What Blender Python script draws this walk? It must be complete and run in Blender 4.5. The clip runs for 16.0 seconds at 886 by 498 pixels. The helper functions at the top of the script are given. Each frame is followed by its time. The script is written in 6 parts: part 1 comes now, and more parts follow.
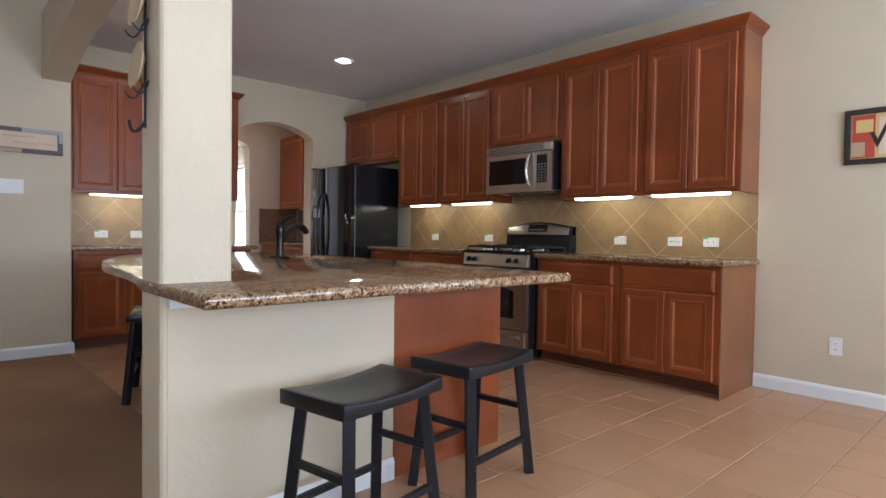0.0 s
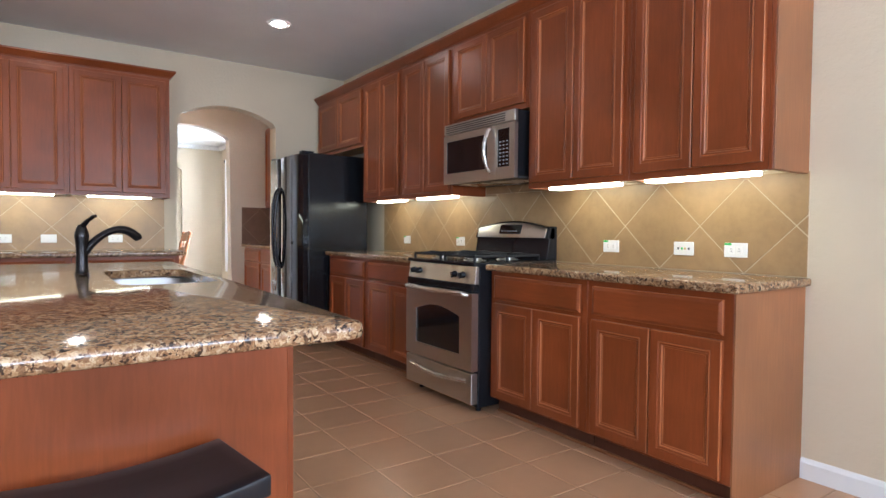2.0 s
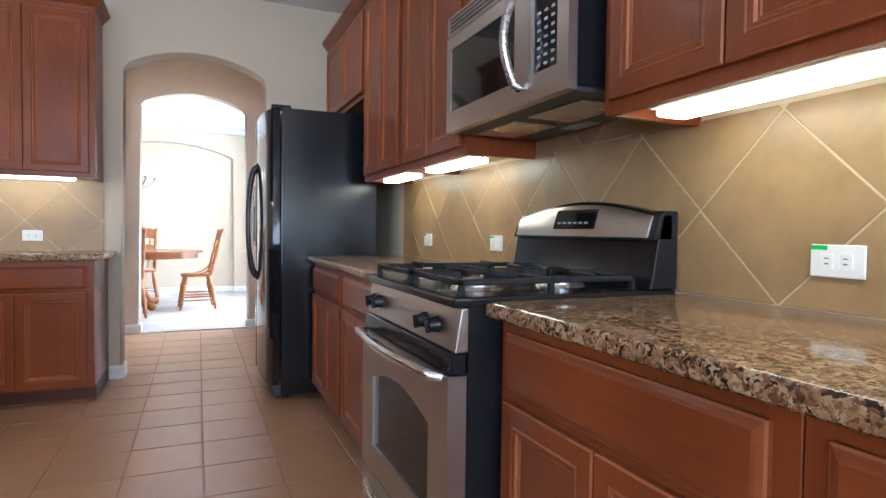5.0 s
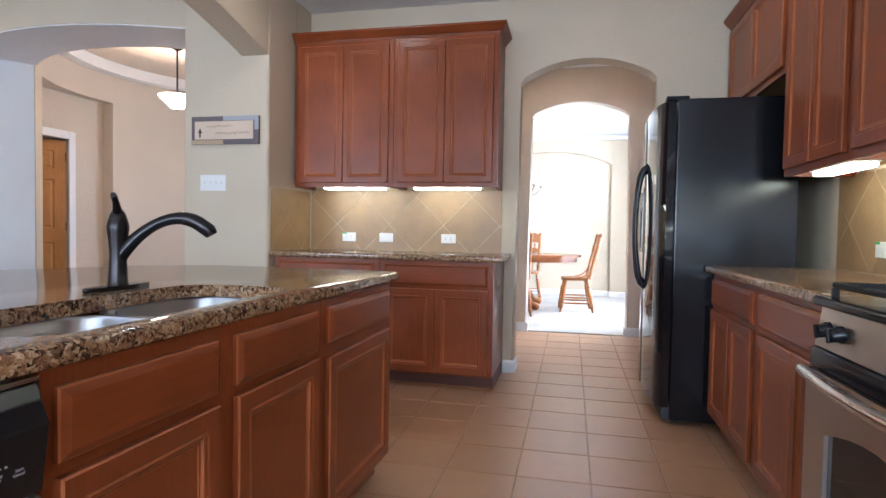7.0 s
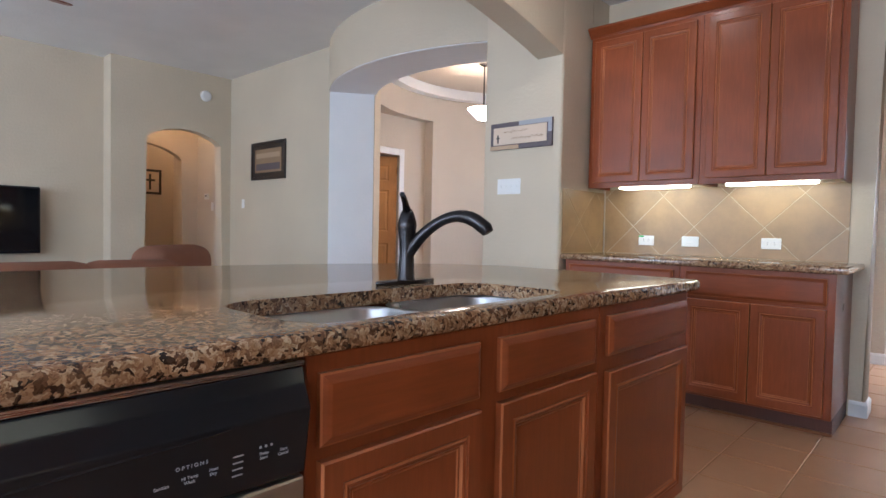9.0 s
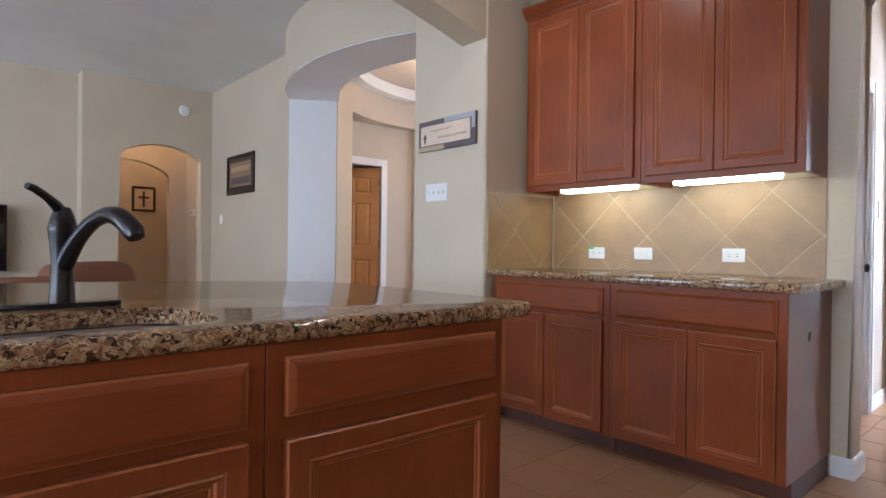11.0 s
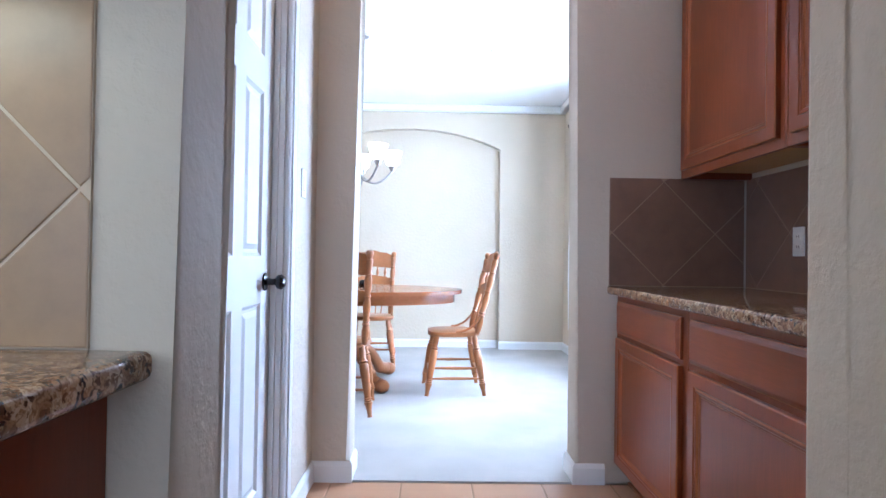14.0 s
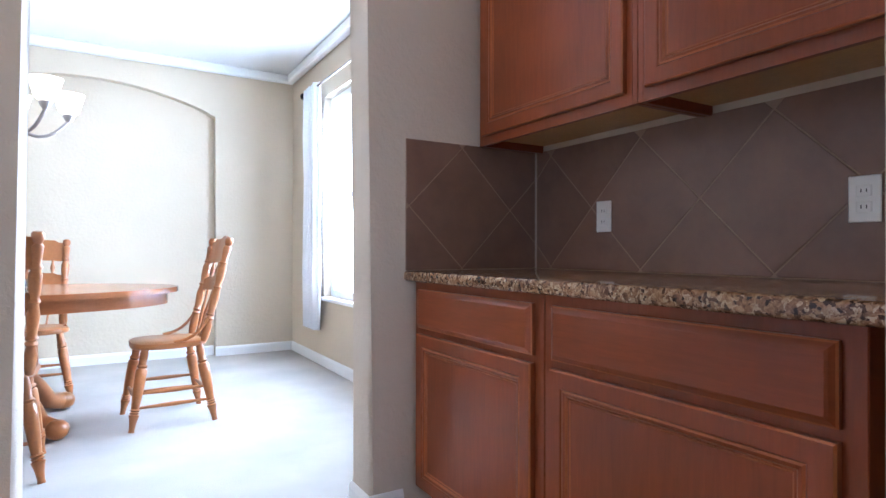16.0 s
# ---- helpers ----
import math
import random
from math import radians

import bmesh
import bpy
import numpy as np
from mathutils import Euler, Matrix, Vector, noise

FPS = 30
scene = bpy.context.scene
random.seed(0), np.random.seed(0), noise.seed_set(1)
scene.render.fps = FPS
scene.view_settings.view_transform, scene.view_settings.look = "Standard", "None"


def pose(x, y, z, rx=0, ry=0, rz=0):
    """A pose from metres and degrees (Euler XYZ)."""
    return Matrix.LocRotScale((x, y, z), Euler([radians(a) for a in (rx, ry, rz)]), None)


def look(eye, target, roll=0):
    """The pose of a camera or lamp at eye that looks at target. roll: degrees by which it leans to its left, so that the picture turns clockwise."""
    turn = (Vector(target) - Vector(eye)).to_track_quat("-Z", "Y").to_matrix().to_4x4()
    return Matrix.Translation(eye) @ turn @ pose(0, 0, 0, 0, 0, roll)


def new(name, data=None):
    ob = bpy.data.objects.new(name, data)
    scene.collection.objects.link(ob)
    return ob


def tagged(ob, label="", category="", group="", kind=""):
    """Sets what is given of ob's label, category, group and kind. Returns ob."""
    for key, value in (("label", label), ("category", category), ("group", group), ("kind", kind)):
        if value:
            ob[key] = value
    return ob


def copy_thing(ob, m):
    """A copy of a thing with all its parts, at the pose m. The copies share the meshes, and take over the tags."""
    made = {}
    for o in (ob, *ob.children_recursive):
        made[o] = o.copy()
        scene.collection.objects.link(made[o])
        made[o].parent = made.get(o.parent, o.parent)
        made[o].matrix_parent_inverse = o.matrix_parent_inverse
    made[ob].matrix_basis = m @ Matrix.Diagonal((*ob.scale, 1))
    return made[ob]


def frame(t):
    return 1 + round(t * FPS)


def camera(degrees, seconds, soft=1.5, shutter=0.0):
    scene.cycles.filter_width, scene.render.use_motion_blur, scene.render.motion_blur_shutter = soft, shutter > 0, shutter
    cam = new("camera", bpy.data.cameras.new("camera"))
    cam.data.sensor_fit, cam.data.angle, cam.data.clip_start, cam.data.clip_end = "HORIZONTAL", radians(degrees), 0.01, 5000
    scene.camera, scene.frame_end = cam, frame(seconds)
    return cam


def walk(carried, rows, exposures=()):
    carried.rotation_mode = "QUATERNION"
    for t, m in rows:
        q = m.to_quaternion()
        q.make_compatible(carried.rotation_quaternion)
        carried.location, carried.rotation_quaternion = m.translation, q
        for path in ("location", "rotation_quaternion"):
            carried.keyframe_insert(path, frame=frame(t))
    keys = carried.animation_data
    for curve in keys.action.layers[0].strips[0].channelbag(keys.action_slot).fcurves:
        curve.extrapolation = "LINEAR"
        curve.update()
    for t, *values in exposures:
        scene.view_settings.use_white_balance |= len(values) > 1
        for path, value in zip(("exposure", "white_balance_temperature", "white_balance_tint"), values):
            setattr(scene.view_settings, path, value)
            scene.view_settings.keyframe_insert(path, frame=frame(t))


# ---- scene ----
cam = camera(75.9, 16.0)
PATH = [
    (0, (0.321, 0.365, 1.063), (1.674, 1.837, 1.011), 0.8),
    (0.5, (0.625, 0.428, 1.079), (1.931, 1.942, 1.024), 0.8),
    (1, (0.999, 0.462, 1.081), (2.238, 2.03, 1.022), 0.6),
    (1.5, (1.448, 0.545, 1.095), (2.64, 2.149, 1.032), 0.5),
    (2, (1.927, 0.679, 1.111), (3.07, 2.319, 1.049), 0.5),
    (2.5, (2.333, 0.912, 1.109), (3.439, 2.577, 1.047), 0.6),
    (3, (2.67, 1.164, 1.101), (3.769, 2.834, 1.036), 0.6),
    (3.2, (2.758, 1.28, 1.09), (3.872, 2.941, 1.037), 0.9),
    (5.3, (3.489, 2.224, 1.084), (4.169, 4.104, 1.019), 0.7),
    (5.5, (3.452, 2.271, 1.076), (4.04, 4.182, 1.012), 0.7),
    (6, (3.392, 2.348, 1.068), (3.617, 4.334, 1.005), 0.9),
    (6.5, (3.369, 2.375, 1.078), (3.224, 4.368, 1.014), 0.9),
    (7, (3.379, 2.403, 1.084), (2.941, 4.353, 1.018), 1.0),
    (7.5, (3.4, 2.407, 1.09), (2.726, 4.288, 1.02), 1.0),
    (8, (3.411, 2.469, 1.089), (2.519, 4.258, 1.019), 1.0),
    (8.5, (3.386, 2.554, 1.079), (2.224, 4.181, 1.006), 1.0),
    (8.7, (3.345, 2.562, 1.072), (2.098, 4.124, 1.0), 1.1),
    (10.8, (3.634, 3.461, 1.047), (2.084, 4.724, 1.034), 0.8),
    (11, (3.646, 3.62, 1.046), (2.157, 4.955, 1.037), 0.7),
    (11.5, (3.611, 4.046, 1.039), (2.307, 5.563, 1.041), 0.9),
    (12, (3.496, 4.423, 1.049), (2.455, 6.131, 1.052), 0.6),
    (12.5, (3.44, 4.885, 1.058), (2.628, 6.712, 1.064), 0.7),
    (13, (3.381, 5.294, 1.062), (2.83, 7.216, 1.072), 0.8),
    (13.5, (3.352, 5.683, 1.056), (3.097, 7.667, 1.072), 1.0),
    (14, (3.302, 6.01, 1.043), (3.332, 8.009, 1.066), 0.9),
    (14.5, (3.225, 6.283, 1.019), (3.602, 8.247, 1.049), 0.6),
    (15, (3.187, 6.489, 1.013), (3.84, 8.379, 1.043), 0.5),
    (15.5, (3.165, 6.63, 0.99), (4.043, 8.427, 1.006), 0.3),
    (16, (3.13, 6.712, 0.989), (4.156, 8.429, 0.997), 0.1),
]
EXPOSURES = [
    (0, 0.14, 5500, 10), (1, 0.42, 5400, 10), (2, 0.68, 5450, 10), (3.2, 0.8, 5300, 10), (5.5, 0.67, 5150, 10), (7, 0.74, 5180, 10),
    (8.5, 0.72, 5180, 10), (11, 0.68, 5180, 10), (12.5, 0.62, 4780, 10), (13.5, 0.53, 4600, 10), (14.5, 0.47, 4500, 10), (16, 0.48, 4760, 10),
]
walk(cam, [(t, look(eye, target, roll)) for t, eye, target, roll in PATH], EXPOSURES)

# ---- light ----
world = bpy.data.worlds.new("sky")
scene.world = world
world.use_nodes = True
wn = world.node_tree.nodes
sky = wn.new("ShaderNodeTexSky")
sky.sky_type, sky.sun_disc, sky.sun_elevation, sky.sun_rotation = "NISHITA", False, radians(50), radians(120)
wn["Background"].inputs["Strength"].default_value = 0.12
world.node_tree.links.new(sky.outputs[0], wn["Background"].inputs["Color"])
sun = new("sun", bpy.data.lights.new("sun", "SUN"))
sun.data.energy, sun.data.angle, sun.data.color = 5.0, radians(0.5), (1, 0.95, 0.88)
sun.matrix_world = look((0, 0, 30), (-8, -4, 18))


def window_light(name, place, target, w, h, watts, color):
    lamp = new(name, bpy.data.lights.new(name, "AREA"))
    lamp.data.shape, lamp.data.size, lamp.data.size_y = "RECTANGLE", w, h
    lamp.data.energy, lamp.data.color = watts, color
    lamp.matrix_world = look(place, target)
    return lamp


DAY = (0.86, 0.93, 1.0)
window_light("daylight_breakfast", (2.9, -2.22, 1.45), (2.9, 0, 4.3), 2.6, 1.6, 155, DAY)
window_light("daylight_living", (-1.4, -2.22, 1.5), (-1.4, 0, 3.7), 2.4, 1.7, 145, DAY)
window_light("daylight_dining", (4.86, 10.5, 1.45), (2.0, 10.4, 1.2), 1.7, 1.7, 130, (0.92, 0.96, 1.0))
# Unseen fill lamp, added to brighten the rotunda reveal; the wall behind is closed.
window_light("rotunda_fill", (0.45, 9.85, 1.4), (-1.6, 6.4, 1.3), 1.0, 1.9, 24, (0.84, 0.92, 1.0))
# Fill in an added, unseen window, to brighten surfaces that face east.
window_light("breakfast_side_fill", (4.86, -1.1, 1.45), (2.0, -0.8, 2.6), 1.5, 1.6, 46, DAY)


# ---- materials ----
def mat(name, base, rough=0.5, metal=0.0, emit=None, strength=0.0):
    m = bpy.data.materials.new(name)
    m.use_nodes = True
    b = m.node_tree.nodes["Principled BSDF"]
    b.inputs["Base Color"].default_value = (*base, 1)
    b.inputs["Roughness"].default_value = rough
    b.inputs["Metallic"].default_value = metal
    if emit:
        b.inputs["Emission Color"].default_value = (*emit, 1)
        b.inputs["Emission Strength"].default_value = strength
    return m


def node(m, kind, **values):
    n = m.node_tree.nodes.new(kind)
    for key, value in values.items():
        n.inputs[key].default_value = value
    return n


def wire(m, a, b):
    m.node_tree.links.new(a, b)


def coords(m, scale=(1, 1, 1), object_space=False):
    mp = node(m, "ShaderNodeMapping", Scale=scale)
    if object_space:
        wire(m, m.node_tree.nodes.new("ShaderNodeTexCoord").outputs["Object"], mp.inputs["Vector"])
    else:
        wire(m, m.node_tree.nodes.new("ShaderNodeNewGeometry").outputs["Position"], mp.inputs["Vector"])
    return mp.outputs["Vector"]


def ramp(m, fac, stops):
    r = m.node_tree.nodes.new("ShaderNodeValToRGB")
    while len(r.color_ramp.elements) < len(stops):
        r.color_ramp.elements.new(0.5)
    for e, (p, c) in zip(r.color_ramp.elements, stops):
        e.position, e.color = p, (*c, 1)
    wire(m, fac, r.inputs["Fac"])
    return r.outputs["Color"]


def bump(m, height, strength, distance):
    n = node(m, "ShaderNodeBump", Strength=strength, Distance=distance)
    wire(m, height, n.inputs["Height"])
    wire(m, n.outputs["Normal"], m.node_tree.nodes["Principled BSDF"].inputs["Normal"])


def bsdf(m):
    return m.node_tree.nodes["Principled BSDF"].inputs


def shades(c, k):
    return tuple(min(1, v * k) for v in c)


def plaster(name, c, relief=0.22):
    """Painted drywall with a sprayed orange-peel texture."""
    m = mat(name, c, 0.62)
    big = node(m, "ShaderNodeTexNoise", Scale=1.3, Detail=3)
    wire(m, coords(m), big.inputs["Vector"])
    wire(m, ramp(m, big.outputs["Fac"], [(0.3, shades(c, 0.95)), (0.7, shades(c, 1.04))]), bsdf(m)["Base Color"])
    fine = node(m, "ShaderNodeTexNoise", Scale=36, Detail=4, Roughness=0.6)
    wire(m, coords(m), fine.inputs["Vector"])
    lift = ramp(m, fine.outputs["Fac"], [(0.42, (0, 0, 0)), (0.6, (1, 1, 1))])
    bump(m, lift, relief, 0.004)
    return m


def timber(name, c, rough=0.33, grain=(14, 14, 1.2), turn=False):
    """Stained wood with long soft grain and blotches, per board a little different."""
    m = mat(name, c, rough)
    g = node(m, "ShaderNodeTexNoise", Scale=6, Detail=5, Roughness=0.62, Distortion=0.6)
    wire(m, coords(m, grain), g.inputs["Vector"])
    blot = node(m, "ShaderNodeTexNoise", Scale=2.6, Detail=2)
    wire(m, coords(m), blot.inputs["Vector"])
    mixed = node(m, "ShaderNodeMath")
    mixed.operation = "MULTIPLY_ADD"
    mixed.inputs[1].default_value = 0.55
    wire(m, g.outputs["Fac"], mixed.inputs[0])
    wire(m, blot.outputs["Fac"], mixed.inputs[2])
    col = ramp(m, mixed.outputs[0], [(0.5, shades(c, 0.77)), (0.78, c), (1.0, shades(c, 1.24))])
    info = m.node_tree.nodes.new("ShaderNodeObjectInfo")
    hsv = node(m, "ShaderNodeHueSaturation")
    val = node(m, "ShaderNodeMapRange")
    val.inputs["To Min"].default_value, val.inputs["To Max"].default_value = 0.92, 1.08
    wire(m, info.outputs["Random"], val.inputs["Value"])
    wire(m, val.outputs[0], hsv.inputs["Value"])
    wire(m, col, hsv.inputs["Color"])
    wire(m, hsv.outputs["Color"], bsdf(m)["Base Color"])
    rr = node(m, "ShaderNodeMapRange")
    rr.inputs["To Min"].default_value, rr.inputs["To Max"].default_value = rough - 0.06, rough + 0.1
    wire(m, blot.outputs["Fac"], rr.inputs["Value"])
    wire(m, rr.outputs[0], bsdf(m)["Roughness"])
    bump(m, g.outputs["Fac"], 0.05, 0.002)
    bsdf(m)["Coat Weight"].default_value, bsdf(m)["Coat Roughness"].default_value = 0.15, 0.14
    return m


def ceramic(name, c, rough, mottling=(0.86, 1.12), uneven=0.1):
    """Glazed tile with clouded mottling; each tile slightly its own shade."""
    m = mat(name, c, rough)
    a = node(m, "ShaderNodeTexNoise", Scale=9, Detail=6, Roughness=0.65)
    wire(m, coords(m), a.inputs["Vector"])
    col = ramp(m, a.outputs["Fac"], [(0.3, shades(c, mottling[0])), (0.5, c), (0.72, shades(c, mottling[1]))])
    info = m.node_tree.nodes.new("ShaderNodeObjectInfo")
    hsv = node(m, "ShaderNodeHueSaturation")
    val = node(m, "ShaderNodeMapRange")
    val.inputs["To Min"].default_value, val.inputs["To Max"].default_value = 0.94, 1.06
    wire(m, info.outputs["Random"], val.inputs["Value"])
    wire(m, val.outputs[0], hsv.inputs["Value"])
    wire(m, col, hsv.inputs["Color"])
    wire(m, hsv.outputs["Color"], bsdf(m)["Base Color"])
    rr = node(m, "ShaderNodeMapRange")
    rr.inputs["To Min"].default_value, rr.inputs["To Max"].default_value = rough - uneven, rough + uneven
    wire(m, a.outputs["Fac"], rr.inputs["Value"])
    wire(m, rr.outputs[0], bsdf(m)["Roughness"])
    bump(m, a.outputs["Fac"], 0.6 * uneven, 0.002)
    return m


def stone_top(name):
    """Polished brown granite: close-packed cream, tan, brown and black crystals."""
    m = mat(name, (0.3, 0.19, 0.1), 0.1)
    bsdf(m)["Specular IOR Level"].default_value = 0.42
    warp = node(m, "ShaderNodeTexNoise", Scale=55, Detail=3)
    wire(m, coords(m), warp.inputs["Vector"])
    push = node(m, "ShaderNodeMix")
    push.data_type, push.blend_type = "RGBA", "LINEAR_LIGHT"
    push.inputs[0].default_value = 0.02
    wire(m, coords(m), push.inputs[6])
    wire(m, warp.outputs["Color"], push.inputs[7])

    def crystals(scale, stops):
        v = node(m, "ShaderNodeTexVoronoi", Scale=scale)
        wire(m, push.outputs[2], v.inputs["Vector"])
        sep = m.node_tree.nodes.new("ShaderNodeSeparateColor")
        wire(m, v.outputs["Color"], sep.inputs[0])
        return ramp(m, sep.outputs[0], stops)

    body = crystals(122, [(0.05, (0.035, 0.02, 0.014)), (0.2, (0.13, 0.068, 0.035)), (0.4, (0.27, 0.15, 0.075)), (0.65, (0.38, 0.235, 0.122)), (0.95, (0.52, 0.38, 0.235))])
    grain = crystals(300, [(0.1, (0.45, 0.36, 0.3)), (0.35, (0.85, 0.76, 0.66)), (0.7, (1, 1, 1))])
    speck = node(m, "ShaderNodeMix")
    speck.data_type, speck.blend_type = "RGBA", "MULTIPLY"
    speck.inputs[0].default_value = 0.7
    wire(m, body, speck.inputs[6])
    wire(m, grain, speck.inputs[7])
    cloud = node(m, "ShaderNodeTexNoise", Scale=5, Detail=3)
    wire(m, coords(m), cloud.inputs["Vector"])
    drift = node(m, "ShaderNodeMix")
    drift.data_type, drift.blend_type = "RGBA", "MULTIPLY"
    drift.inputs[0].default_value = 0.5
    wire(m, speck.outputs[2], drift.inputs[6])
    wire(m, ramp(m, cloud.outputs["Fac"], [(0.35, (0.68, 0.62, 0.58)), (0.6, (1, 1, 1))]), drift.inputs[7])
    wire(m, drift.outputs[2], bsdf(m)["Base Color"])
    return m


def brushed(name, c, rough=0.3, stretch=(4, 4, 300)):
    m = mat(name, c, rough, 1.0)
    g = node(m, "ShaderNodeTexNoise", Scale=1, Detail=4)
    wire(m, coords(m, stretch), g.inputs["Vector"])
    rr = node(m, "ShaderNodeMapRange")
    rr.inputs["To Min"].default_value, rr.inputs["To Max"].default_value = rough - 0.06, rough + 0.12
    wire(m, g.outputs["Fac"], rr.inputs["Value"])
    wire(m, rr.outputs[0], bsdf(m)["Roughness"])
    bump(m, g.outputs["Fac"], 0.04, 0.001)
    return m


def fabric(name, c, scale, relief, rough=0.95):
    m = mat(name, c, rough)
    a = node(m, "ShaderNodeTexNoise", Scale=scale, Detail=4)
    wire(m, coords(m), a.inputs["Vector"])
    b = node(m, "ShaderNodeTexNoise", Scale=2.2, Detail=3)
    wire(m, coords(m), b.inputs["Vector"])
    wire(m, ramp(m, b.outputs["Fac"], [(0.3, shades(c, 0.88)), (0.7, shades(c, 1.08))]), bsdf(m)["Base Color"])
    bump(m, a.outputs["Fac"], relief, 0.004)
    return m


WALL = plaster("wall_paint", (0.59, 0.502, 0.366), 0.2)
WARMWALL = plaster("hall_paint", (0.58, 0.5, 0.4), 0.25)
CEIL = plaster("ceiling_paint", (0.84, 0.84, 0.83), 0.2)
TRIM = mat("white_trim_paint", (0.78, 0.78, 0.77), 0.35)
CHERRY = timber("cherry_stain", (0.222, 0.054, 0.0148), 0.3)
# Lighter stain for rubbed edges, with their highlights painted in too.
RUBBED_GLINT = timber("rubbed_glint_stain", (0.34, 0.108, 0.034), 0.35)
VENEER = timber("cherry_veneer", (0.235, 0.095, 0.038), 0.35, (22, 22, 1.0))
CHERRYH = timber("cherry_stain_across", (0.222, 0.054, 0.0148), 0.3, (1.2, 1.2, 14))
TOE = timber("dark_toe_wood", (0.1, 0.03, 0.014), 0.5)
RAWWOOD = timber("raw_cabinet_bottom", (0.5, 0.3, 0.12), 0.5)
OAK = timber("honey_oak", (0.34, 0.13, 0.038), 0.3, (9, 9, 9))
OAKTOP = timber("honey_oak_top", (0.3, 0.11, 0.038), 0.2, (2, 14, 14))
PINEDOOR = timber("stained_pine_door", (0.5, 0.25, 0.08), 0.4)
GRANITE = stone_top("brown_granite")
FLOORTILE = ceramic("floor_tile", (0.43, 0.24, 0.128), 0.3, (0.96, 1.05), 0.015)
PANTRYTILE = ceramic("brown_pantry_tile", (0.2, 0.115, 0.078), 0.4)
SPLASH = ceramic("splash_tile", (0.335, 0.212, 0.1), 0.38, (0.84, 1.14))
GROUT = fabric("grout_floor", (0.36, 0.24, 0.15), 90, 0.2)
GROUTW = fabric("grout_splash", (0.54, 0.43, 0.29), 90, 0.2)
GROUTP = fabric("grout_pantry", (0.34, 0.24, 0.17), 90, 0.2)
CARPET = fabric("carpet", (0.44, 0.41, 0.365), 260, 0.7)
TANCARPET = fabric("tan_carpet", (0.31, 0.175, 0.088), 260, 0.7)
STEEL = brushed("brushed_steel", (0.5, 0.465, 0.425), 0.3, (300, 4, 300))
STEELV = brushed("brushed_steel_handle", (0.6, 0.58, 0.55), 0.25)
SINKSTEEL = brushed("sink_steel", (0.45, 0.47, 0.49), 0.28, (40, 40, 4))
BLACK = mat("gloss_black_enamel", (0.012, 0.012, 0.014), 0.18)
BLACKSIDE = fabric("black_textured_steel", (0.008, 0.009, 0.011), 320, 0.06, 0.17)
DOORBLACK = mat("polished_black_door", (0.01, 0.01, 0.012), 0.06)
BLACKGLASS = mat("black_glass", (0.008, 0.008, 0.009), 0.05)
IRON = mat("cast_iron", (0.018, 0.018, 0.02), 0.55)
BRONZE = mat("oiled_bronze", (0.03, 0.026, 0.026), 0.25, 0.7)
BLACKWOOD = timber("black_lacquer_wood", (0.014, 0.013, 0.015), 0.3)
bsdf(BLACK)["Specular IOR Level"].default_value = 0.3
for wood in (CHERRY, CHERRYH, RUBBED_GLINT, VENEER):
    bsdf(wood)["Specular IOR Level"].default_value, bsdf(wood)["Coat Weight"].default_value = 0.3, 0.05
bsdf(BLACKSIDE)["Specular IOR Level"].default_value = 0.5
for dark in (BLACKWOOD, IRON):
    bsdf(dark)["Specular IOR Level"].default_value, bsdf(dark)["Coat Weight"].default_value = 0.25, 0.0
PLATE = mat("white_plate_plastic", (0.8, 0.79, 0.76), 0.35)
SLOT = mat("dark_slot", (0.05, 0.05, 0.05), 0.5)
GREEN = mat("green_sticker", (0.05, 0.5, 0.1), 0.5)
TUBE = mat("fluorescent_diffuser", (0.9, 0.88, 0.8), 0.5, 0, (1.0, 0.94, 0.66), 9.0)
LAMPGLASS = mat("lit_frosted_glass", (0.9, 0.87, 0.8), 0.5, 0, (1.0, 0.85, 0.6), 1.8)
BOWLGLASS = mat("bright_frosted_bowl", (0.9, 0.87, 0.8), 0.5, 0, (1.0, 0.7, 0.48), 26.0)
HALLBOWL = mat("dim_frosted_bowl", (0.9, 0.85, 0.7), 0.5, 0, (1.0, 0.6, 0.3), 11.0)
# Bulb of an unseen downlight, added to warm the pantry hall.
HALLFILL = mat("hall_fill_bulb", (0.9, 0.9, 0.85), 0.5, 0, (1.0, 0.62, 0.33), 150.0)
BULB = mat("downlight_bulb", (0.9, 0.9, 0.85), 0.5, 0, (1.0, 0.86, 0.68), 120.0)
CURTAIN = mat("sheer_white_curtain", (0.85, 0.86, 0.88), 0.9)
LEATHER = fabric("brown_suede", (0.19, 0.085, 0.05), 60, 0.35, 0.85)
bsdf(LEATHER)["Specular IOR Level"].default_value = 0.12
NICKEL = mat("aged_nickel", (0.35, 0.32, 0.3), 0.35, 0.9)
CANVAS = fabric("cream_canvas", (0.66, 0.53, 0.4), 120, 0.2)
INK = mat("sepia_ink", (0.34, 0.2, 0.11), 0.8)
DARKFRAME = mat("dark_frame", (0.03, 0.022, 0.018), 0.4)
TAUPE = mat("taupe_paint", (0.12, 0.095, 0.1), 0.6)
GREYBLUE = mat("grey_paint", (0.38, 0.38, 0.4), 0.6)
TANPAINT = mat("tan_paint", (0.45, 0.32, 0.2), 0.6)
REDPRINT = fabric("red_print", (0.42, 0.06, 0.035), 60, 0.1, 0.6)
YELLOWPRINT = fabric("ochre_print", (0.6, 0.42, 0.16), 60, 0.1, 0.6)
PRINT = fabric("landscape_print", (0.3, 0.2, 0.11), 30, 0.1, 0.6)
PARCH = fabric("tan_plate_ceramic", (0.45, 0.35, 0.21), 14, 0.1, 0.35)
GLASS = mat("window_glass", (1, 1, 1), 0.0)
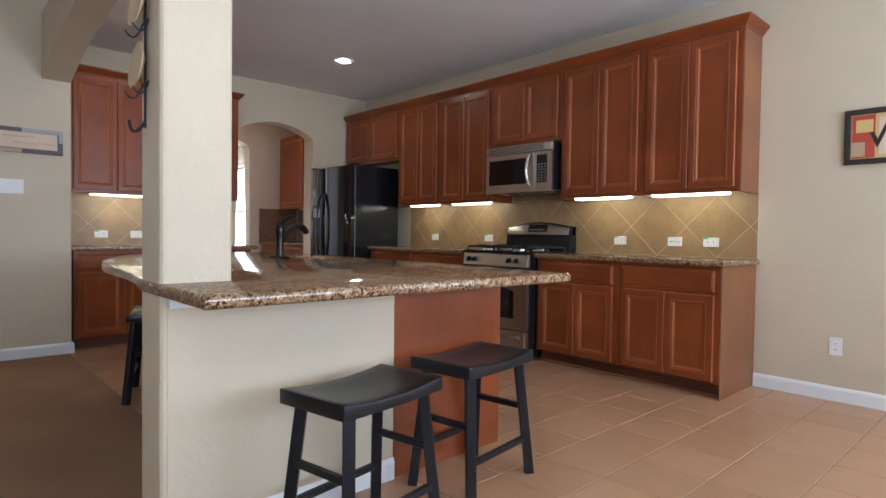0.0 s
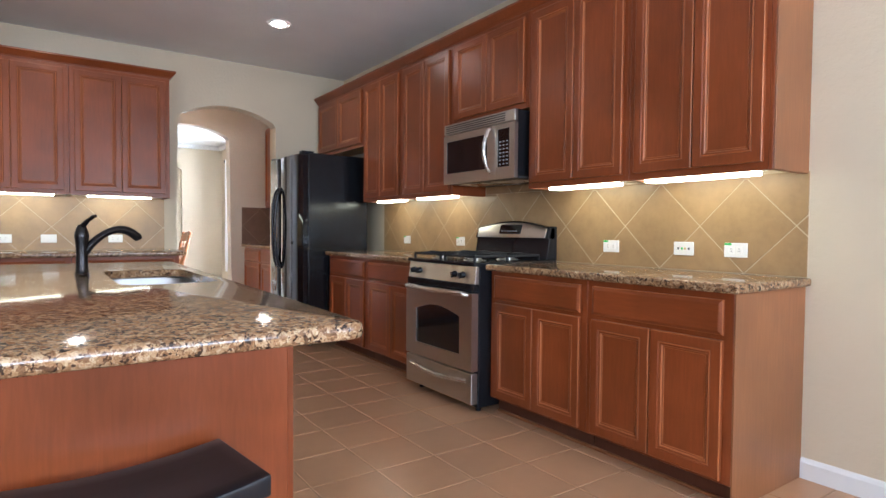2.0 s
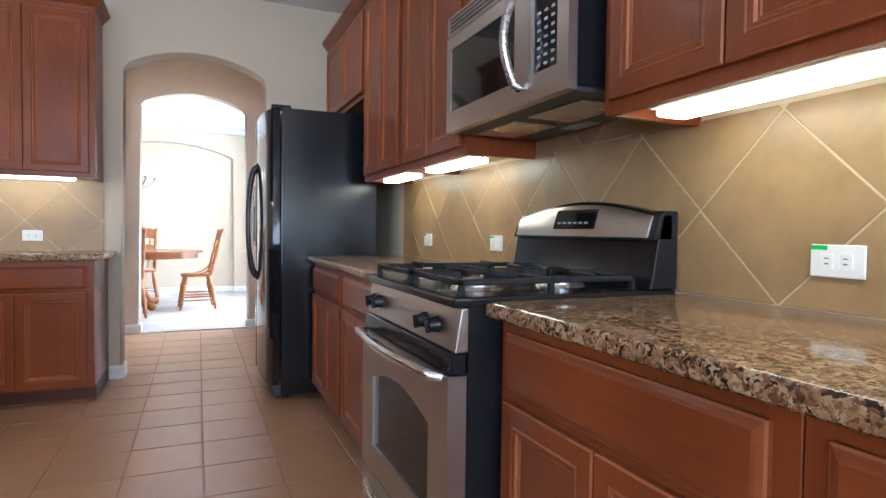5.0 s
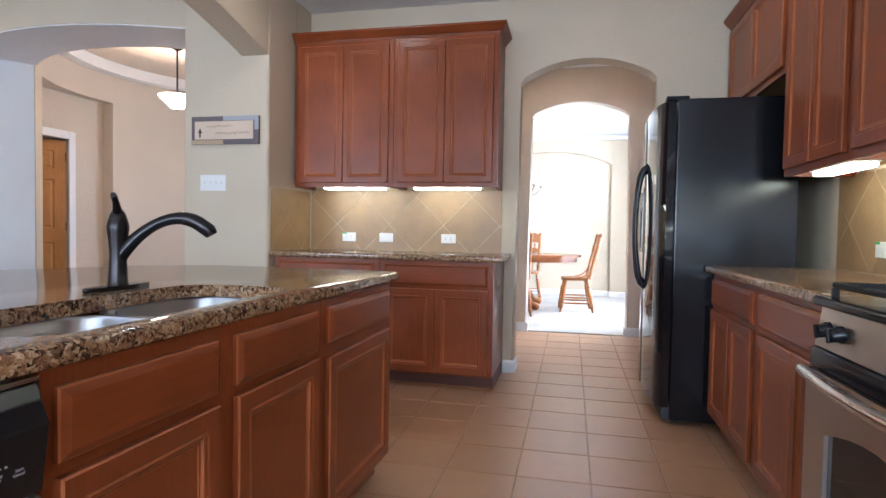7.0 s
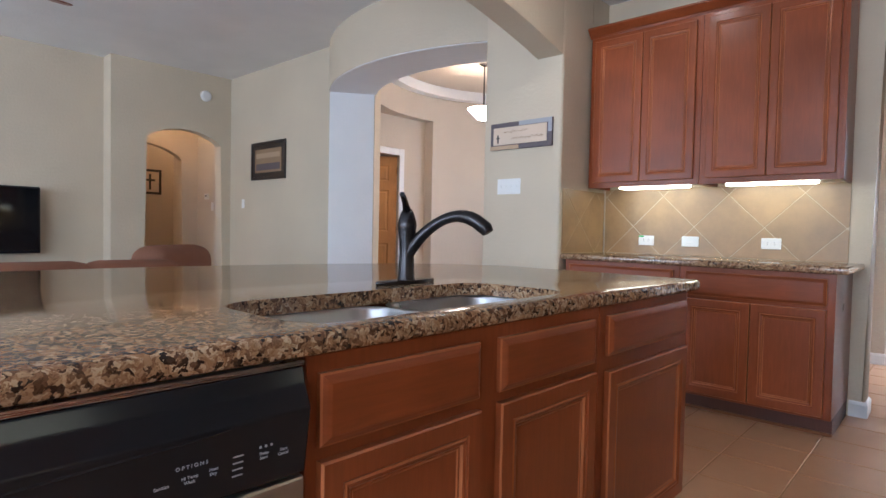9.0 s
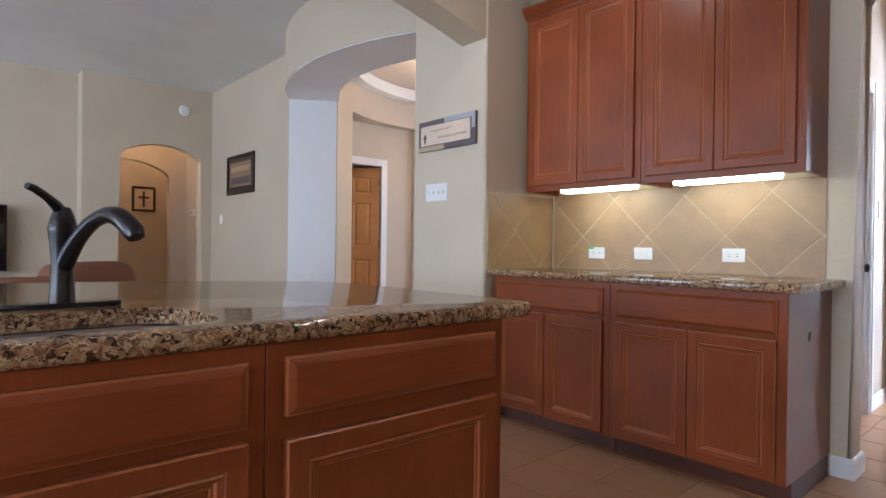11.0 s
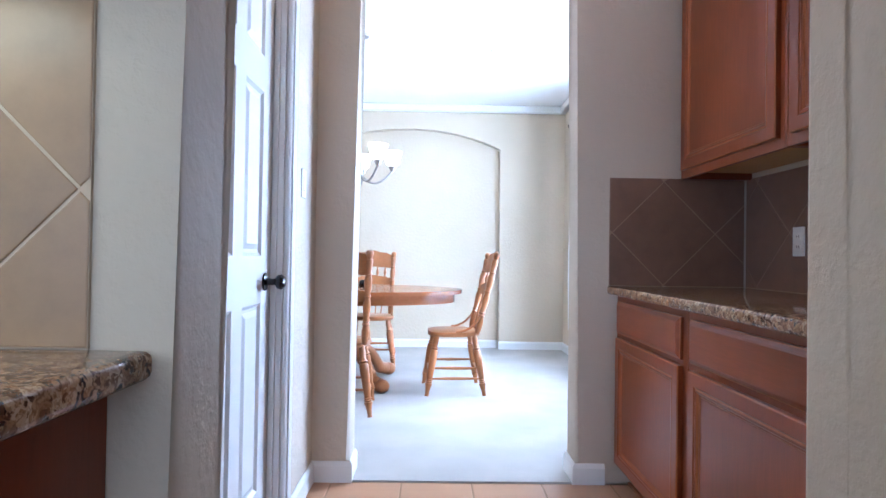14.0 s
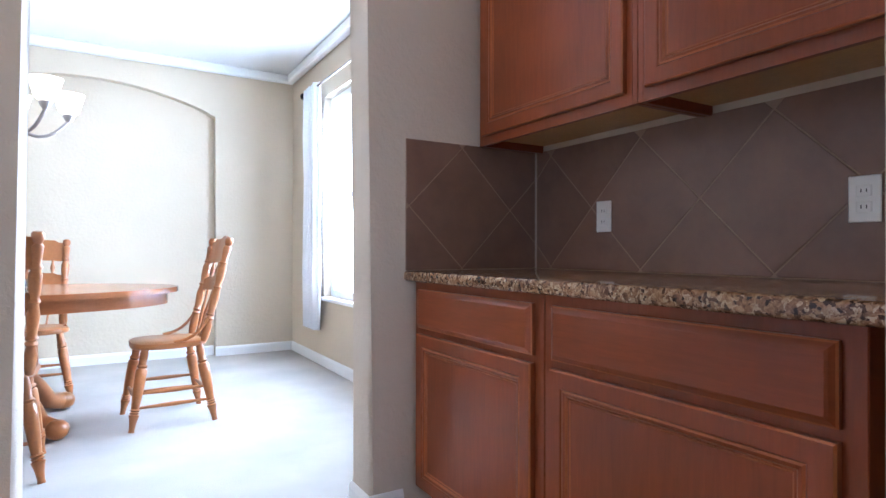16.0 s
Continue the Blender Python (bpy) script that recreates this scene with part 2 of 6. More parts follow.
bsdf(GLASS)["Transmission Weight"].default_value = 1.0
BRIGHT = mat("bright_outdoors", (0.9, 0.9, 0.9), 1.0, 0, (0.93, 0.97, 1.0), 4.0)


# ---- building helpers ----
def part(name, bm, material, parent=None, label=""):
    me = bpy.data.meshes.new(name)
    bm.to_mesh(me)
    bm.free()
    me.materials.append(material)
    # Second slot: lighter edges, rubbed stain plus painted highlight.
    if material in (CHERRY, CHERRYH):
        me.materials.append(RUBBED_GLINT)
    ob = new(name, me)
    if parent:
        ob.parent = parent
    if label:
        ob["label"] = label
    return ob


def thing(name, m, label, category, group=""):
    ob = new(name)
    ob.empty_display_size = 0.1
    ob.matrix_world = m
    return tagged(ob, label, category, group)


def structure(name, bm, material, label="", smooth=False):
    ob = part(name, bm, material)
    if smooth:
        soft(ob)
    return tagged(ob, label, kind="structure")


def soft(ob, angle=40):
    for p in ob.data.polygons:
        p.use_smooth = True
    ob.data.set_sharp_from_angle(angle=radians(angle))
    return ob


def box(x0, x1, y0, y1, z0, z1, r=0.0, seg=2, bm=None):
    b = bmesh.new()
    bmesh.ops.create_cube(b, size=1)
    bmesh.ops.transform(b, matrix=Matrix.LocRotScale(((x0 + x1) / 2, (y0 + y1) / 2, (z0 + z1) / 2), None, (x1 - x0, y1 - y0, z1 - z0)), verts=b.verts)
    if r:
        bmesh.ops.bevel(b, geom=b.edges[:], offset=r, segments=seg, affect="EDGES", profile=0.5)
    if bm is None:
        return b
    return join(bm, b)


def join(bm, b, m=None):
    """Adds the bmesh b to bm, moved by m."""
    made = {}
    for v in b.verts:
        made[v] = bm.verts.new(m @ v.co if m else v.co)
    for f in b.faces:
        bm.faces.new([made[v] for v in f.verts])
    b.free()
    return bm


def prism(points, z0, z1, r=0.0, seg=2):
    """A plan outline raised from z0 to z1."""
    b = bmesh.new()
    low = [b.verts.new((x, y, z0)) for x, y in points]
    top = [b.verts.new((x, y, z1)) for x, y in points]
    n = len(points)
    b.faces.new(low[::-1])
    cap = b.faces.new(top)
    for i in range(n):
        b.faces.new((low[i], low[(i + 1) % n], top[(i + 1) % n], top[i]))
    if r:
        es = [e for e in b.edges if abs(e.verts[0].co.z - e.verts[1].co.z) < 1e-6]
        bmesh.ops.bevel(b, geom=es, offset=r, segments=seg, affect="EDGES", profile=0.5)
    return b


def lathe(profile, seg=16):
    """A turned shape from (radius, z) pairs."""
    b = bmesh.new()
    rings = []
    for r, z in profile:
        rings.append([b.verts.new((r * math.cos(2 * math.pi * i / seg), r * math.sin(2 * math.pi * i / seg), z)) for i in range(seg)])
    for a, c in zip(rings, rings[1:]):
        for i in range(seg):
            b.faces.new((a[i], a[(i + 1) % seg], c[(i + 1) % seg], c[i]))
    b.faces.new(rings[0][::-1])
    b.faces.new(rings[-1])
    return b


def tube(points, radii, seg=10):
    """A bent rod through points."""
    pts = [Vector(p) for p in points]
    if not isinstance(radii, (list, tuple)):
        radii = [radii] * len(pts)
    b = bmesh.new()
    rings, side = [], None
    for i, p in enumerate(pts):
        d = (pts[min(i + 1, len(pts) - 1)] - pts[max(i - 1, 0)]).normalized()
        if side is None:
            side = d.orthogonal().normalized()
        side = (side - d * side.dot(d)).normalized()
        up = d.cross(side)
        rings.append([b.verts.new(p + radii[i] * (math.cos(2 * math.pi * k / seg) * side + math.sin(2 * math.pi * k / seg) * up)) for k in range(seg)])
    for a, c in zip(rings, rings[1:]):
        for k in range(seg):
            b.faces.new((a[k], a[(k + 1) % seg], c[(k + 1) % seg], c[k]))
    b.faces.new(rings[0][::-1])
    b.faces.new(rings[-1])
    return b


def arc(p0, p1, p2, n=10):
    p0, p1, p2 = Vector(p0), Vector(p1), Vector(p2)
    return [p0 * (1 - t) ** 2 + p1 * 2 * t * (1 - t) + p2 * t * t for t in (i / n for i in range(n + 1))]


def between(a, b):
    """The pose that lays a turned part's z axis from a to b."""
    a, b = Vector(a), Vector(b)
    return Matrix.Translation(a) @ (b - a).to_track_quat("Z", "Y").to_matrix().to_4x4()


def panel_door(w, h, frame_w=0.055):
    """A cabinet door with mitred frame, bead and recessed panel; front towards -y, lower left at the origin."""
    b = bmesh.new()
    rings = []
    for inset, y in ((0, 0), (0, -0.016), (0.004, -0.02), (frame_w - 0.012, -0.02), (frame_w - 0.008, -0.0165), (frame_w - 0.003, -0.0185), (frame_w + 0.004, -0.0165), (frame_w + 0.009, -0.011), (frame_w + 0.013, -0.011), (frame_w + 0.017, -0.009)):
        rings.append([b.verts.new(p) for p in ((inset, y, inset), (w - inset, y, inset), (w - inset, y, h - inset), (inset, y, h - inset))])
    for k, (a, c) in enumerate(zip(rings, rings[1:])):
        for i in range(4):
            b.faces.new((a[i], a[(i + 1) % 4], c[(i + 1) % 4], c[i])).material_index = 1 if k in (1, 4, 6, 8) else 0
    b.faces.new(rings[-1])
    b.faces.new(rings[0][::-1])
    return b


def drawer_front(w, h):
    b = bmesh.new()
    rings = []
    for inset, y in ((0, 0), (0, -0.01), (0.004, -0.0125), (0.012, -0.0175), (0.018, -0.02)):
        rings.append([b.verts.new(p) for p in ((inset, y, inset), (w - inset, y, inset), (w - inset, y, h - inset), (inset, y, h - inset))])
    for k, (a, c) in enumerate(zip(rings, rings[1:])):
        for i in range(4):
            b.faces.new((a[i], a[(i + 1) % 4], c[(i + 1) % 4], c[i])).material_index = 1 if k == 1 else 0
    b.faces.new(rings[-1])
    b.faces.new(rings[0][::-1])
    return b


def moved(b, x=0, y=0, z=0):
    bmesh.ops.translate(b, vec=(x, y, z), verts=b.verts)
    return b


def end_veneer(x0, x1, z0, z1):
    """A thin veneered panel closing the row of cabinets towards the breakfast room."""
    return tagged(part("end_panel", box(x0, x1, 1.846, 1.853, z0, z1, 0.0015, 1), VENEER), "light cherry veneer panel on the cabinet end", "panel")


def base_cabinet(m, w, depth, doors, label, drawer=True, group="base cabinets", high=0.875):
    """A base unit: local x along the front, front towards -y, floor at z 0."""
    c = thing("base_cabinet", m, label, "cabinet", group)
    body = box(0, w, 0, depth, 0.1, high, 0.002, 1)
    part("body", body, CHERRY, c)
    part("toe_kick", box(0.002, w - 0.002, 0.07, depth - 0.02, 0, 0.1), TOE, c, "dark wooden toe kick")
    part("shoe_moulding", box(0, w, 0.056, 0.07, 0, 0.018, 0.004, 1), VENEER, c, "brown wooden shoe moulding")
    top = high - 0.2 if drawer else high - 0.03
    if drawer:
        part("drawer", moved(drawer_front(w - 0.074, high - 0.732), 0.037, -0.001, 0.704), CHERRYH, c)
    dw = (w - 0.074 - 0.005 * (doors - 1)) / doors
    for i in range(doors):
        part("door", moved(panel_door(dw, top - 0.108), 0.037 + i * (dw + 0.005), -0.001, 0.116), CHERRY, c)
    return c


def wall_cabinet(m, w, depth, z0, z1, doors, label, group="wall cabinets"):
    c = thing("wall_cabinet", m, label, "cabinet", group)
    t = 0.018
    part("side_panel", box(0, t, 0, depth, z0, z1, 0.0015, 1), CHERRY, c)
    part("side_panel", box(w - t, w, 0, depth, z0, z1, 0.0015, 1), CHERRY, c)
    part("top_panel", box(t, w - t, 0, depth, z1 - t, z1), CHERRY, c)
    part("back_panel", box(t, w - t, depth - t, depth, z0 + 0.03, z1 - t), RAWWOOD, c)
    part("face_frame", box(t, w - t, 0, t, z0, z1 - t), CHERRY, c)
    part("bottom_panel", box(t, w - t, t, depth - t, z0 + 0.03, z0 + 0.045), RAWWOOD, c, "pale unfinished bottom panel")
    dw = (w - 0.074 - 0.005 * (doors - 1)) / doors
    for i in range(doors):
        part("door", moved(panel_door(dw, z1 - z0 - 0.065), 0.037 + i * (dw + 0.005), -0.001, z0 + 0.035), CHERRY, c)
    return c


def crown(points, z, name="crown_moulding", m=None):
    """A stepped crown moulding along a plan polyline, out to the right of its way."""
    prof = [(0.0, 0.0), (0.006, 0.0), (0.01, 0.012), (0.02, 0.02), (0.045, 0.05), (0.05, 0.056), (0.05, 0.07), (0.0, 0.07)]
    b = bmesh.new()
    pts = [Vector((x, y)) for x, y in points]
    rings = []
    for i, p in enumerate(pts):
        d0 = (pts[i] - pts[i - 1]).normalized() if i else (pts[1] - pts[0]).normalized()
        d1 = (pts[i + 1] - pts[i]).normalized() if i + 1 < len(pts) else d0
        n0, n1 = Vector((d0.y, -d0.x)), Vector((d1.y, -d1.x))
        n = (n0 + n1) / max(0.2, 1 + n0.dot(n1))
        rings.append([b.verts.new((p.x + n.x * o, p.y + n.y * o, z + h)) for o, h in prof])
    for a, c in zip(rings, rings[1:]):
        for k in range(len(prof)):
            b.faces.new((a[k], a[(k + 1) % len(prof)], c[(k + 1) % len(prof)], c[k]))
    b.faces.new(rings[0][::-1])
    b.faces.new(rings[-1])
    return tagged(part(name, b, CHERRY), "stained cherry crown moulding along the cabinet tops", "moulding")


def arch_profile(a, b, spring, rise, n=20):
    """Points of a segmental arch from (b, spring) back to (a, spring)."""
    half = (b - a) / 2
    rad = (half * half + rise * rise) / (2 * rise)
    out = []
    for i in range(n + 1):
        x = b - (b - a) * i / n
        out.append((x, spring + math.sqrt(max(0, rad * rad - (x - (a + b) / 2) ** 2)) - (rad - rise)))
    return out


def arched_wall(name, x0, x1, y0, y1, height, openings, material, across=False, label="", r=0.018):
    """A wall from x0 to x1, y0 to y1 thick, with openings (a, b, profile from right to left). across: the wall runs along y instead."""
    pts = [(x0, 0)]
    marks = []
    for a, b, prof in openings:
        pts += [(a, 0)] + prof[::-1] + [(b, 0)]
        marks.append((a, b, max(z for _, z in prof)))
    pts += [(x1, 0), (x1, height), (x0, height)]
    bm = bmesh.new()
    f0 = [bm.verts.new((x, y0, z)) for x, z in pts]
    f1 = [bm.verts.new((x, y1, z)) for x, z in pts]
    bm.faces.new(f0)
    bm.faces.new(f1[::-1])
    n = len(pts)
    for i in range(n):
        bm.faces.new((f0[i], f1[i], f1[(i + 1) % n], f0[(i + 1) % n]))
    es = []
    for e in bm.edges:
        u, v = e.verts[0].co, e.verts[1].co
        if abs(u.y - v.y) < 1e-6 and any(a - 1e-4 <= min(u.x, v.x) and max(u.x, v.x) <= b + 1e-4 for a, b, _ in marks) and max(u.z, v.z) < height - 1e-3 and (u.z + v.z) > 1e-4:
            es.append(e)
    bmesh.ops.bevel(bm, geom=es, offset=r, segments=3, affect="EDGES", profile=0.5, clamp_overlap=True)
    if across:
        bmesh.ops.transform(bm, matrix=Matrix(((0, 1, 0, 0), (1, 0, 0, 0), (0, 0, 1, 0), (0, 0, 0, 1))), verts=bm.verts)
    bmesh.ops.recalc_face_normals(bm, faces=bm.faces)
    return structure(name, bm, material, label, smooth=True)


def wall_with_window(name, along, c0, c1, t0, t1, height, holes, material, label=""):
    """A wall built of solid blocks round rectangular openings (a, b, z0, z1) along x or y."""
    bm = bmesh.new()
    cuts = sorted({c0, c1, *[v for h in holes for v in h[:2]]})
    for a, b in zip(cuts, cuts[1:]):
        spans = [(0, height)]
        for h in holes:
            if h[0] <= a and b <= h[1]:
                spans = [(0, h[2]), (h[3], height)]
        for z0, z1 in spans:
            if z1 - z0 > 0.001:
                box(*((a, b, t0, t1) if along == "x" else (t0, t1, a, b)), z0, z1, bm=bm)
    return structure(name, bm, material, label)


def baseboard(points, name="baseboard"):
    """White baseboard along a plan polyline, out to the right of its way."""
    prof = [(0.0, 0.0), (0.014, 0.0), (0.014, 0.075), (0.009, 0.088), (0.004, 0.095), (0.0, 0.095)]
    b = bmesh.new()
    pts = [Vector((x, y)) for x, y in points]
    rings = []
    for i, p in enumerate(pts):
        d0 = (pts[i] - pts[i - 1]).normalized() if i else (pts[1] - pts[0]).normalized()
        d1 = (pts[i + 1] - pts[i]).normalized() if i + 1 < len(pts) else d0
        n0, n1 = Vector((d0.y, -d0.x)), Vector((d1.y, -d1.x))
        n = (n0 + n1) / max(0.2, 1 + n0.dot(n1))
        rings.append([b.verts.new((p.x + n.x * o, p.y + n.y * o, h)) for o, h in prof])
    for a, c in zip(rings, rings[1:]):
        for k in range(len(prof)):
            b.faces.new((a[k], a[(k + 1) % len(prof)], c[(k + 1) % len(prof)], c[k]))
    b.faces.new(rings[0][::-1])
    b.faces.new(rings[-1])
    bmesh.ops.recalc_face_normals(b, faces=b.faces)
    return structure(name, b, TRIM, "white painted baseboard")


# ---- structure ----
W, N, H = 4.75, 6.75, 2.83
HL = 3.03  # living room and rotunda ceiling
YL, XL = 6.35, -4.0  # living room north and west walls
structure("ground", box(-40, 40, -40, 50, -0.4, -0.32), TANCARPET, "ground round the house")
structure("floor_kitchen", box(1.25, 4.75, -2.3, 8.63, -0.12, -0.001), GROUT, "grout bed of the kitchen floor")
structure("floor_living", box(-6.5, 1.25, -2.3, 10.2, -0.12, 0.0), TANCARPET, "tan living room carpet")
structure("floor_dining", box(1.25, 4.9, 8.63, 12.6, -0.12, 0.008), CARPET, "pale beige dining room carpet")
bm = box(1.06, 4.95, -2.4, 6.5, H, HL + 0.1)
box(1.27, 4.95, 6.5, 8.72, H, HL + 0.1, bm=bm)
structure("ceiling", bm, CEIL, "white painted kitchen ceiling")
structure("ceiling_living", box(-6.6, 1.06, -2.4, 6.5, HL, HL + 0.1), CEIL, "white painted living room ceiling")
structure("ceiling_dining", box(1.2, 4.95, 8.72, 12.7, 2.72, H + 0.1), CEIL, "white painted dining room ceiling")
structure("ceiling_rotunda", box(-6.6, 1.27, 6.5, 10.3, HL, HL + 0.1), WARMWALL, "warm beige ceiling")
wall_with_window("wall_east", "y", -2.4, 12.6, W, W + 0.15, H, [(-1.9, -0.3, 0.6, 2.3), (9.6, 11.4, 0.6, 2.3)], WALL, "beige textured wall")
wall_with_window("wall_south", "x", -6.6, W + 0.15, -2.45, -2.3, HL, [(1.6, 4.2, 0.6, 2.3), (-2.6, -0.2, 0.6, 2.35)], WALL, "beige textured wall")
wall_with_window("wall_living_west", "y", -2.3, 4.98, XL - 0.4, XL - 0.25, HL, [], WALL, "beige textured wall")
arched_wall("wall_hall_arch", 4.98, YL, XL - 0.15, XL, HL, [(5.26, 6.225, arch_profile(5.26, 6.225, 2.12, 0.16))], WALL, across=True, label="beige wall with an arched hallway opening")
structure("wall_jog", box(XL - 0.4, XL, 4.88, 4.98, 0, HL), WALL, "beige wall return")
structure("wall_living_north", box(XL - 0.15, -1.74, YL, YL + 0.15, 0, HL), WALL, "beige textured living room wall")
structure("wall_rotunda_pier", box(0.585, 1.27, 6.08, 6.5, 0, HL, 0.02, 3), WALL, "beige textured pier between rotunda and kitchen")
structure("wall_nook", box(1.1, 1.265, 6.5, N, 0, H), WALL, "beige textured wall")
arched_wall("wall_north", 1.1, W, N, N + 0.17, H, [(2.97, 3.97, arch_profile(2.97, 3.97, 2.22, 0.15))], WALL, label="beige kitchen wall with an arched opening")
structure("wall_pier", box(3.985, W, N + 0.17, 7.05, 0, H, 0.015), WALL, "beige textured pier beside the fridge")
arched_wall("wall_dining_arch", 2.6, W, 8.63, 8.8, H, [(2.928, 3.965, arch_profile(2.928, 3.965, 2.33, 0.14))], WARMWALL, label="beige wall with an arched opening to the dining room")
wall_with_window("wall_pantry_hall", "y", N + 0.17, 8.63, 2.62, 2.755, H, [(7.37, 8.08, 0.0, 2.06)], WARMWALL, "beige hall wall with a white door")
structure("wall_pantry_closet", box(2.0, 2.1, N + 0.17, 8.63, 0, H), WALL, "closet wall")


def dining_niche():
    """The far dining wall with a shallow arched recess."""
    bm = bmesh.new()
    box(1.2, 4.9, 12.45, 12.6, 0, H, bm=bm)
    ob = structure("wall_dining_north", bm, WALL, "pale beige dining room wall")
    arched_wall("wall_dining_front", 1.2, 4.9, 12.35, 12.44, 2.72, [(2.0, 4.03, arch_profile(2.0, 4.03, 2.24, 0.22))], WALL, label="pale beige wall with a shallow arched niche", r=0.008)
    return ob


dining_niche()
structure("wall_dining_west", box(1.1, 1.2, 8.8, 12.6, 0, H), WALL, "pale beige wall")


def curved_wall(name, a0, a1, z0, z1, r0, r1, material, label):
    """A run of curved wall round the rotunda's middle, from angle a0 to a1."""
    b = bmesh.new()
    n = max(2, round((a1 - a0) / 5))
    rows = []
    for i in range(n + 1):
        a = radians(a0 + (a1 - a0) * i / n)
        rows.append([b.verts.new((-0.41 + r * math.cos(a), 8.13 + r * math.sin(a), z)) for r, z in ((r0, z0), (r1, z0), (r1, z1), (r0, z1))])
    for p, q in zip(rows, rows[1:]):
        for k in range(4):
            b.faces.new((p[k], p[(k + 1) % 4], q[(k + 1) % 4], q[k]))
    b.faces.new(rows[0][::-1])
    b.faces.new(rows[-1])
    bmesh.ops.recalc_face_normals(b, faces=b.faces)
    return structure(name, b, material, label, smooth=True)


curved_wall("wall_rotunda_east", -64, 40, 0, HL, 1.76, 1.86, WARMWALL, "curved warm beige rotunda wall")
curved_wall("wall_rotunda_north", 82, 172, 0, HL, 1.76, 1.9, WARMWALL, "curved warm beige rotunda wall")
# The gap below this head is unseen, left open for the fill lamp.
curved_wall("wall_rotunda_entry_head", 40, 82, 2.45, HL, 1.76, 1.9, WARMWALL, "curved warm beige wall over an unseen gap for the fill lamp")
curved_wall("wall_rotunda_south", 213, 233.5, 0, HL, 1.76, 2.255, WALL, "beige end of the curved rotunda wall")
curved_wall("wall_rotunda_drum", 233.5, 296.3, 2.54, HL, 1.745, 2.258, WALL, "curved beige drum header with a flat soffit over the rotunda opening")
curved_wall("wall_rotunda_head", 172, 213, 2.575, HL, 1.76, 2.3, WARMWALL, "curved warm beige wall over the door recess")
curved_wall("trim_rotunda", -180, 180, HL - 0.13, HL - 0.002, 1.6, 1.74, TRIM, "curved white ceiling ring")
wall_with_window("wall_recess_back", "y", 6.9, 8.7, -2.42, -2.3, HL, [(7.13, 7.87, 0.0, 2.06)], WARMWALL, "warm beige recess wall with a doorway")
structure("wall_recess_side", box(-2.3, -2.16, 8.375, 8.5, 0, HL), WARMWALL, "warm beige recess wall")
structure("wall_recess_near", box(-2.3, -1.93, 7.03, 7.125, 0, HL), WARMWALL, "warm beige recess wall")
# White sheets on the beige drum and reveal, painting in the daylight there.
curved_wall("trim_drum_soffit", 233.7, 296.1, 2.53, 2.539, 1.75, 2.252, CEIL, "white sheet on the drum soffit, painted in for bounced light")
curved_wall("trim_reveal", 233.52, 233.8, 0, 2.529, 1.77, 2.25, CEIL, "white sheet on the rotunda reveal, painted in for daylight")
structure("wall_rotunda_back", box(-4.15, 1.6, 10.1, 10.2, 0, HL), WARMWALL, "warm beige wall")
structure("wall_rotunda_side", box(1.5, 1.6, N + 0.17, 10.1, 0, HL), WARMWALL, "warm beige wall")
structure("wall_study", box(-4.15, -4.05, YL + 0.15, 10.1, 0, HL), WARMWALL, "warm beige wall")
structure("wall_hall_back", box(-6.0, -5.85, 4.7, 6.47, 0, HL), WARMWALL, "warm beige hallway wall")
structure("wall_hall_north", box(-5.85, XL - 0.15, YL, YL + 0.12, 0, HL), WARMWALL, "warm beige hallway wall")
structure("wall_hall_south", box(-5.85, XL - 0.4, 4.6, 4.7, 0, HL), WARMWALL, "warm beige hallway wall")
arched_wall("wall_hall_inner", 4.7, YL, -5.12, -5.0, HL, [(5.0, 6.13, arch_profile(5.0, 6.13, 2.0, 0.19))], WARMWALL, across=True, label="beige wall with an inner hallway arch")


def beam():
    """The arched header between kitchen and living room."""
    prof = arch_profile(2.52, 6.08, 2.3, 0.24, 24)
    pts = [(2.3, 2.3)] + prof[::-1] + [(6.08, H), (2.3, H)]
    bm = bmesh.new()
    f0 = [bm.verts.new((1.06, y, z)) for y, z in pts]
    f1 = [bm.verts.new((1.265, y, z)) for y, z in pts]
    bm.faces.new(f0)
    bm.faces.new(f1[::-1])
    for i in range(len(pts)):
        bm.faces.new((f0[i], f1[i], f1[(i + 1) % len(pts)], f0[(i + 1) % len(pts)]))
    bmesh.ops.recalc_face_normals(bm, faces=bm.faces)
    return structure("beam", bm, WALL, "beige arched header over the bar", smooth=True)


beam()
structure("column", box(0.88, 1.115, 2.3, 2.52, 0, H, 0.02, 3), WALL, "beige textured plaster column on the island")
structure("half_wall", box(0.9, 1.82, 2.297, 2.42, 0, 0.838, 0.004), WALL, "beige textured half wall under the bar")
structure("trim_half_wall", box(0.9, 1.82, 2.27, 2.3, 0.812, 0.85, 0.006), TRIM, "white trim under the bar top")
baseboard([(W, -2.3), (W, 1.845)][::-1])
baseboard([(2.89, N), (2.97, N), (2.97, N + 0.17), (2.755, N + 0.17)])
baseboard([(0.585, 6.5), (0.585, 6.08), (1.27, 6.08), (1.27, 6.15)])
baseboard([(XL, YL), (-1.76, YL)])
for a0, a1 in ((172, 82), (40, -63)):
    baseboard([(-0.41 + 1.76 * math.cos(radians(a)), 8.13 + 1.76 * math.sin(radians(a))) for a in range(a0, a1, -5)])
baseboard([(2.755, N + 0.17), (2.755, 7.28)])
baseboard([(2.755, 8.17), (2.755, 8.63), (2.928, 8.63), (2.928, 8.8)])
baseboard([(3.965, 8.8), (3.965, 8.63), (4.1, 8.63)])
baseboard([(1.82, 2.3), (1.2, 2.3)][::-1])
baseboard([(2.0, 12.35), (1.2, 12.35)][::-1])
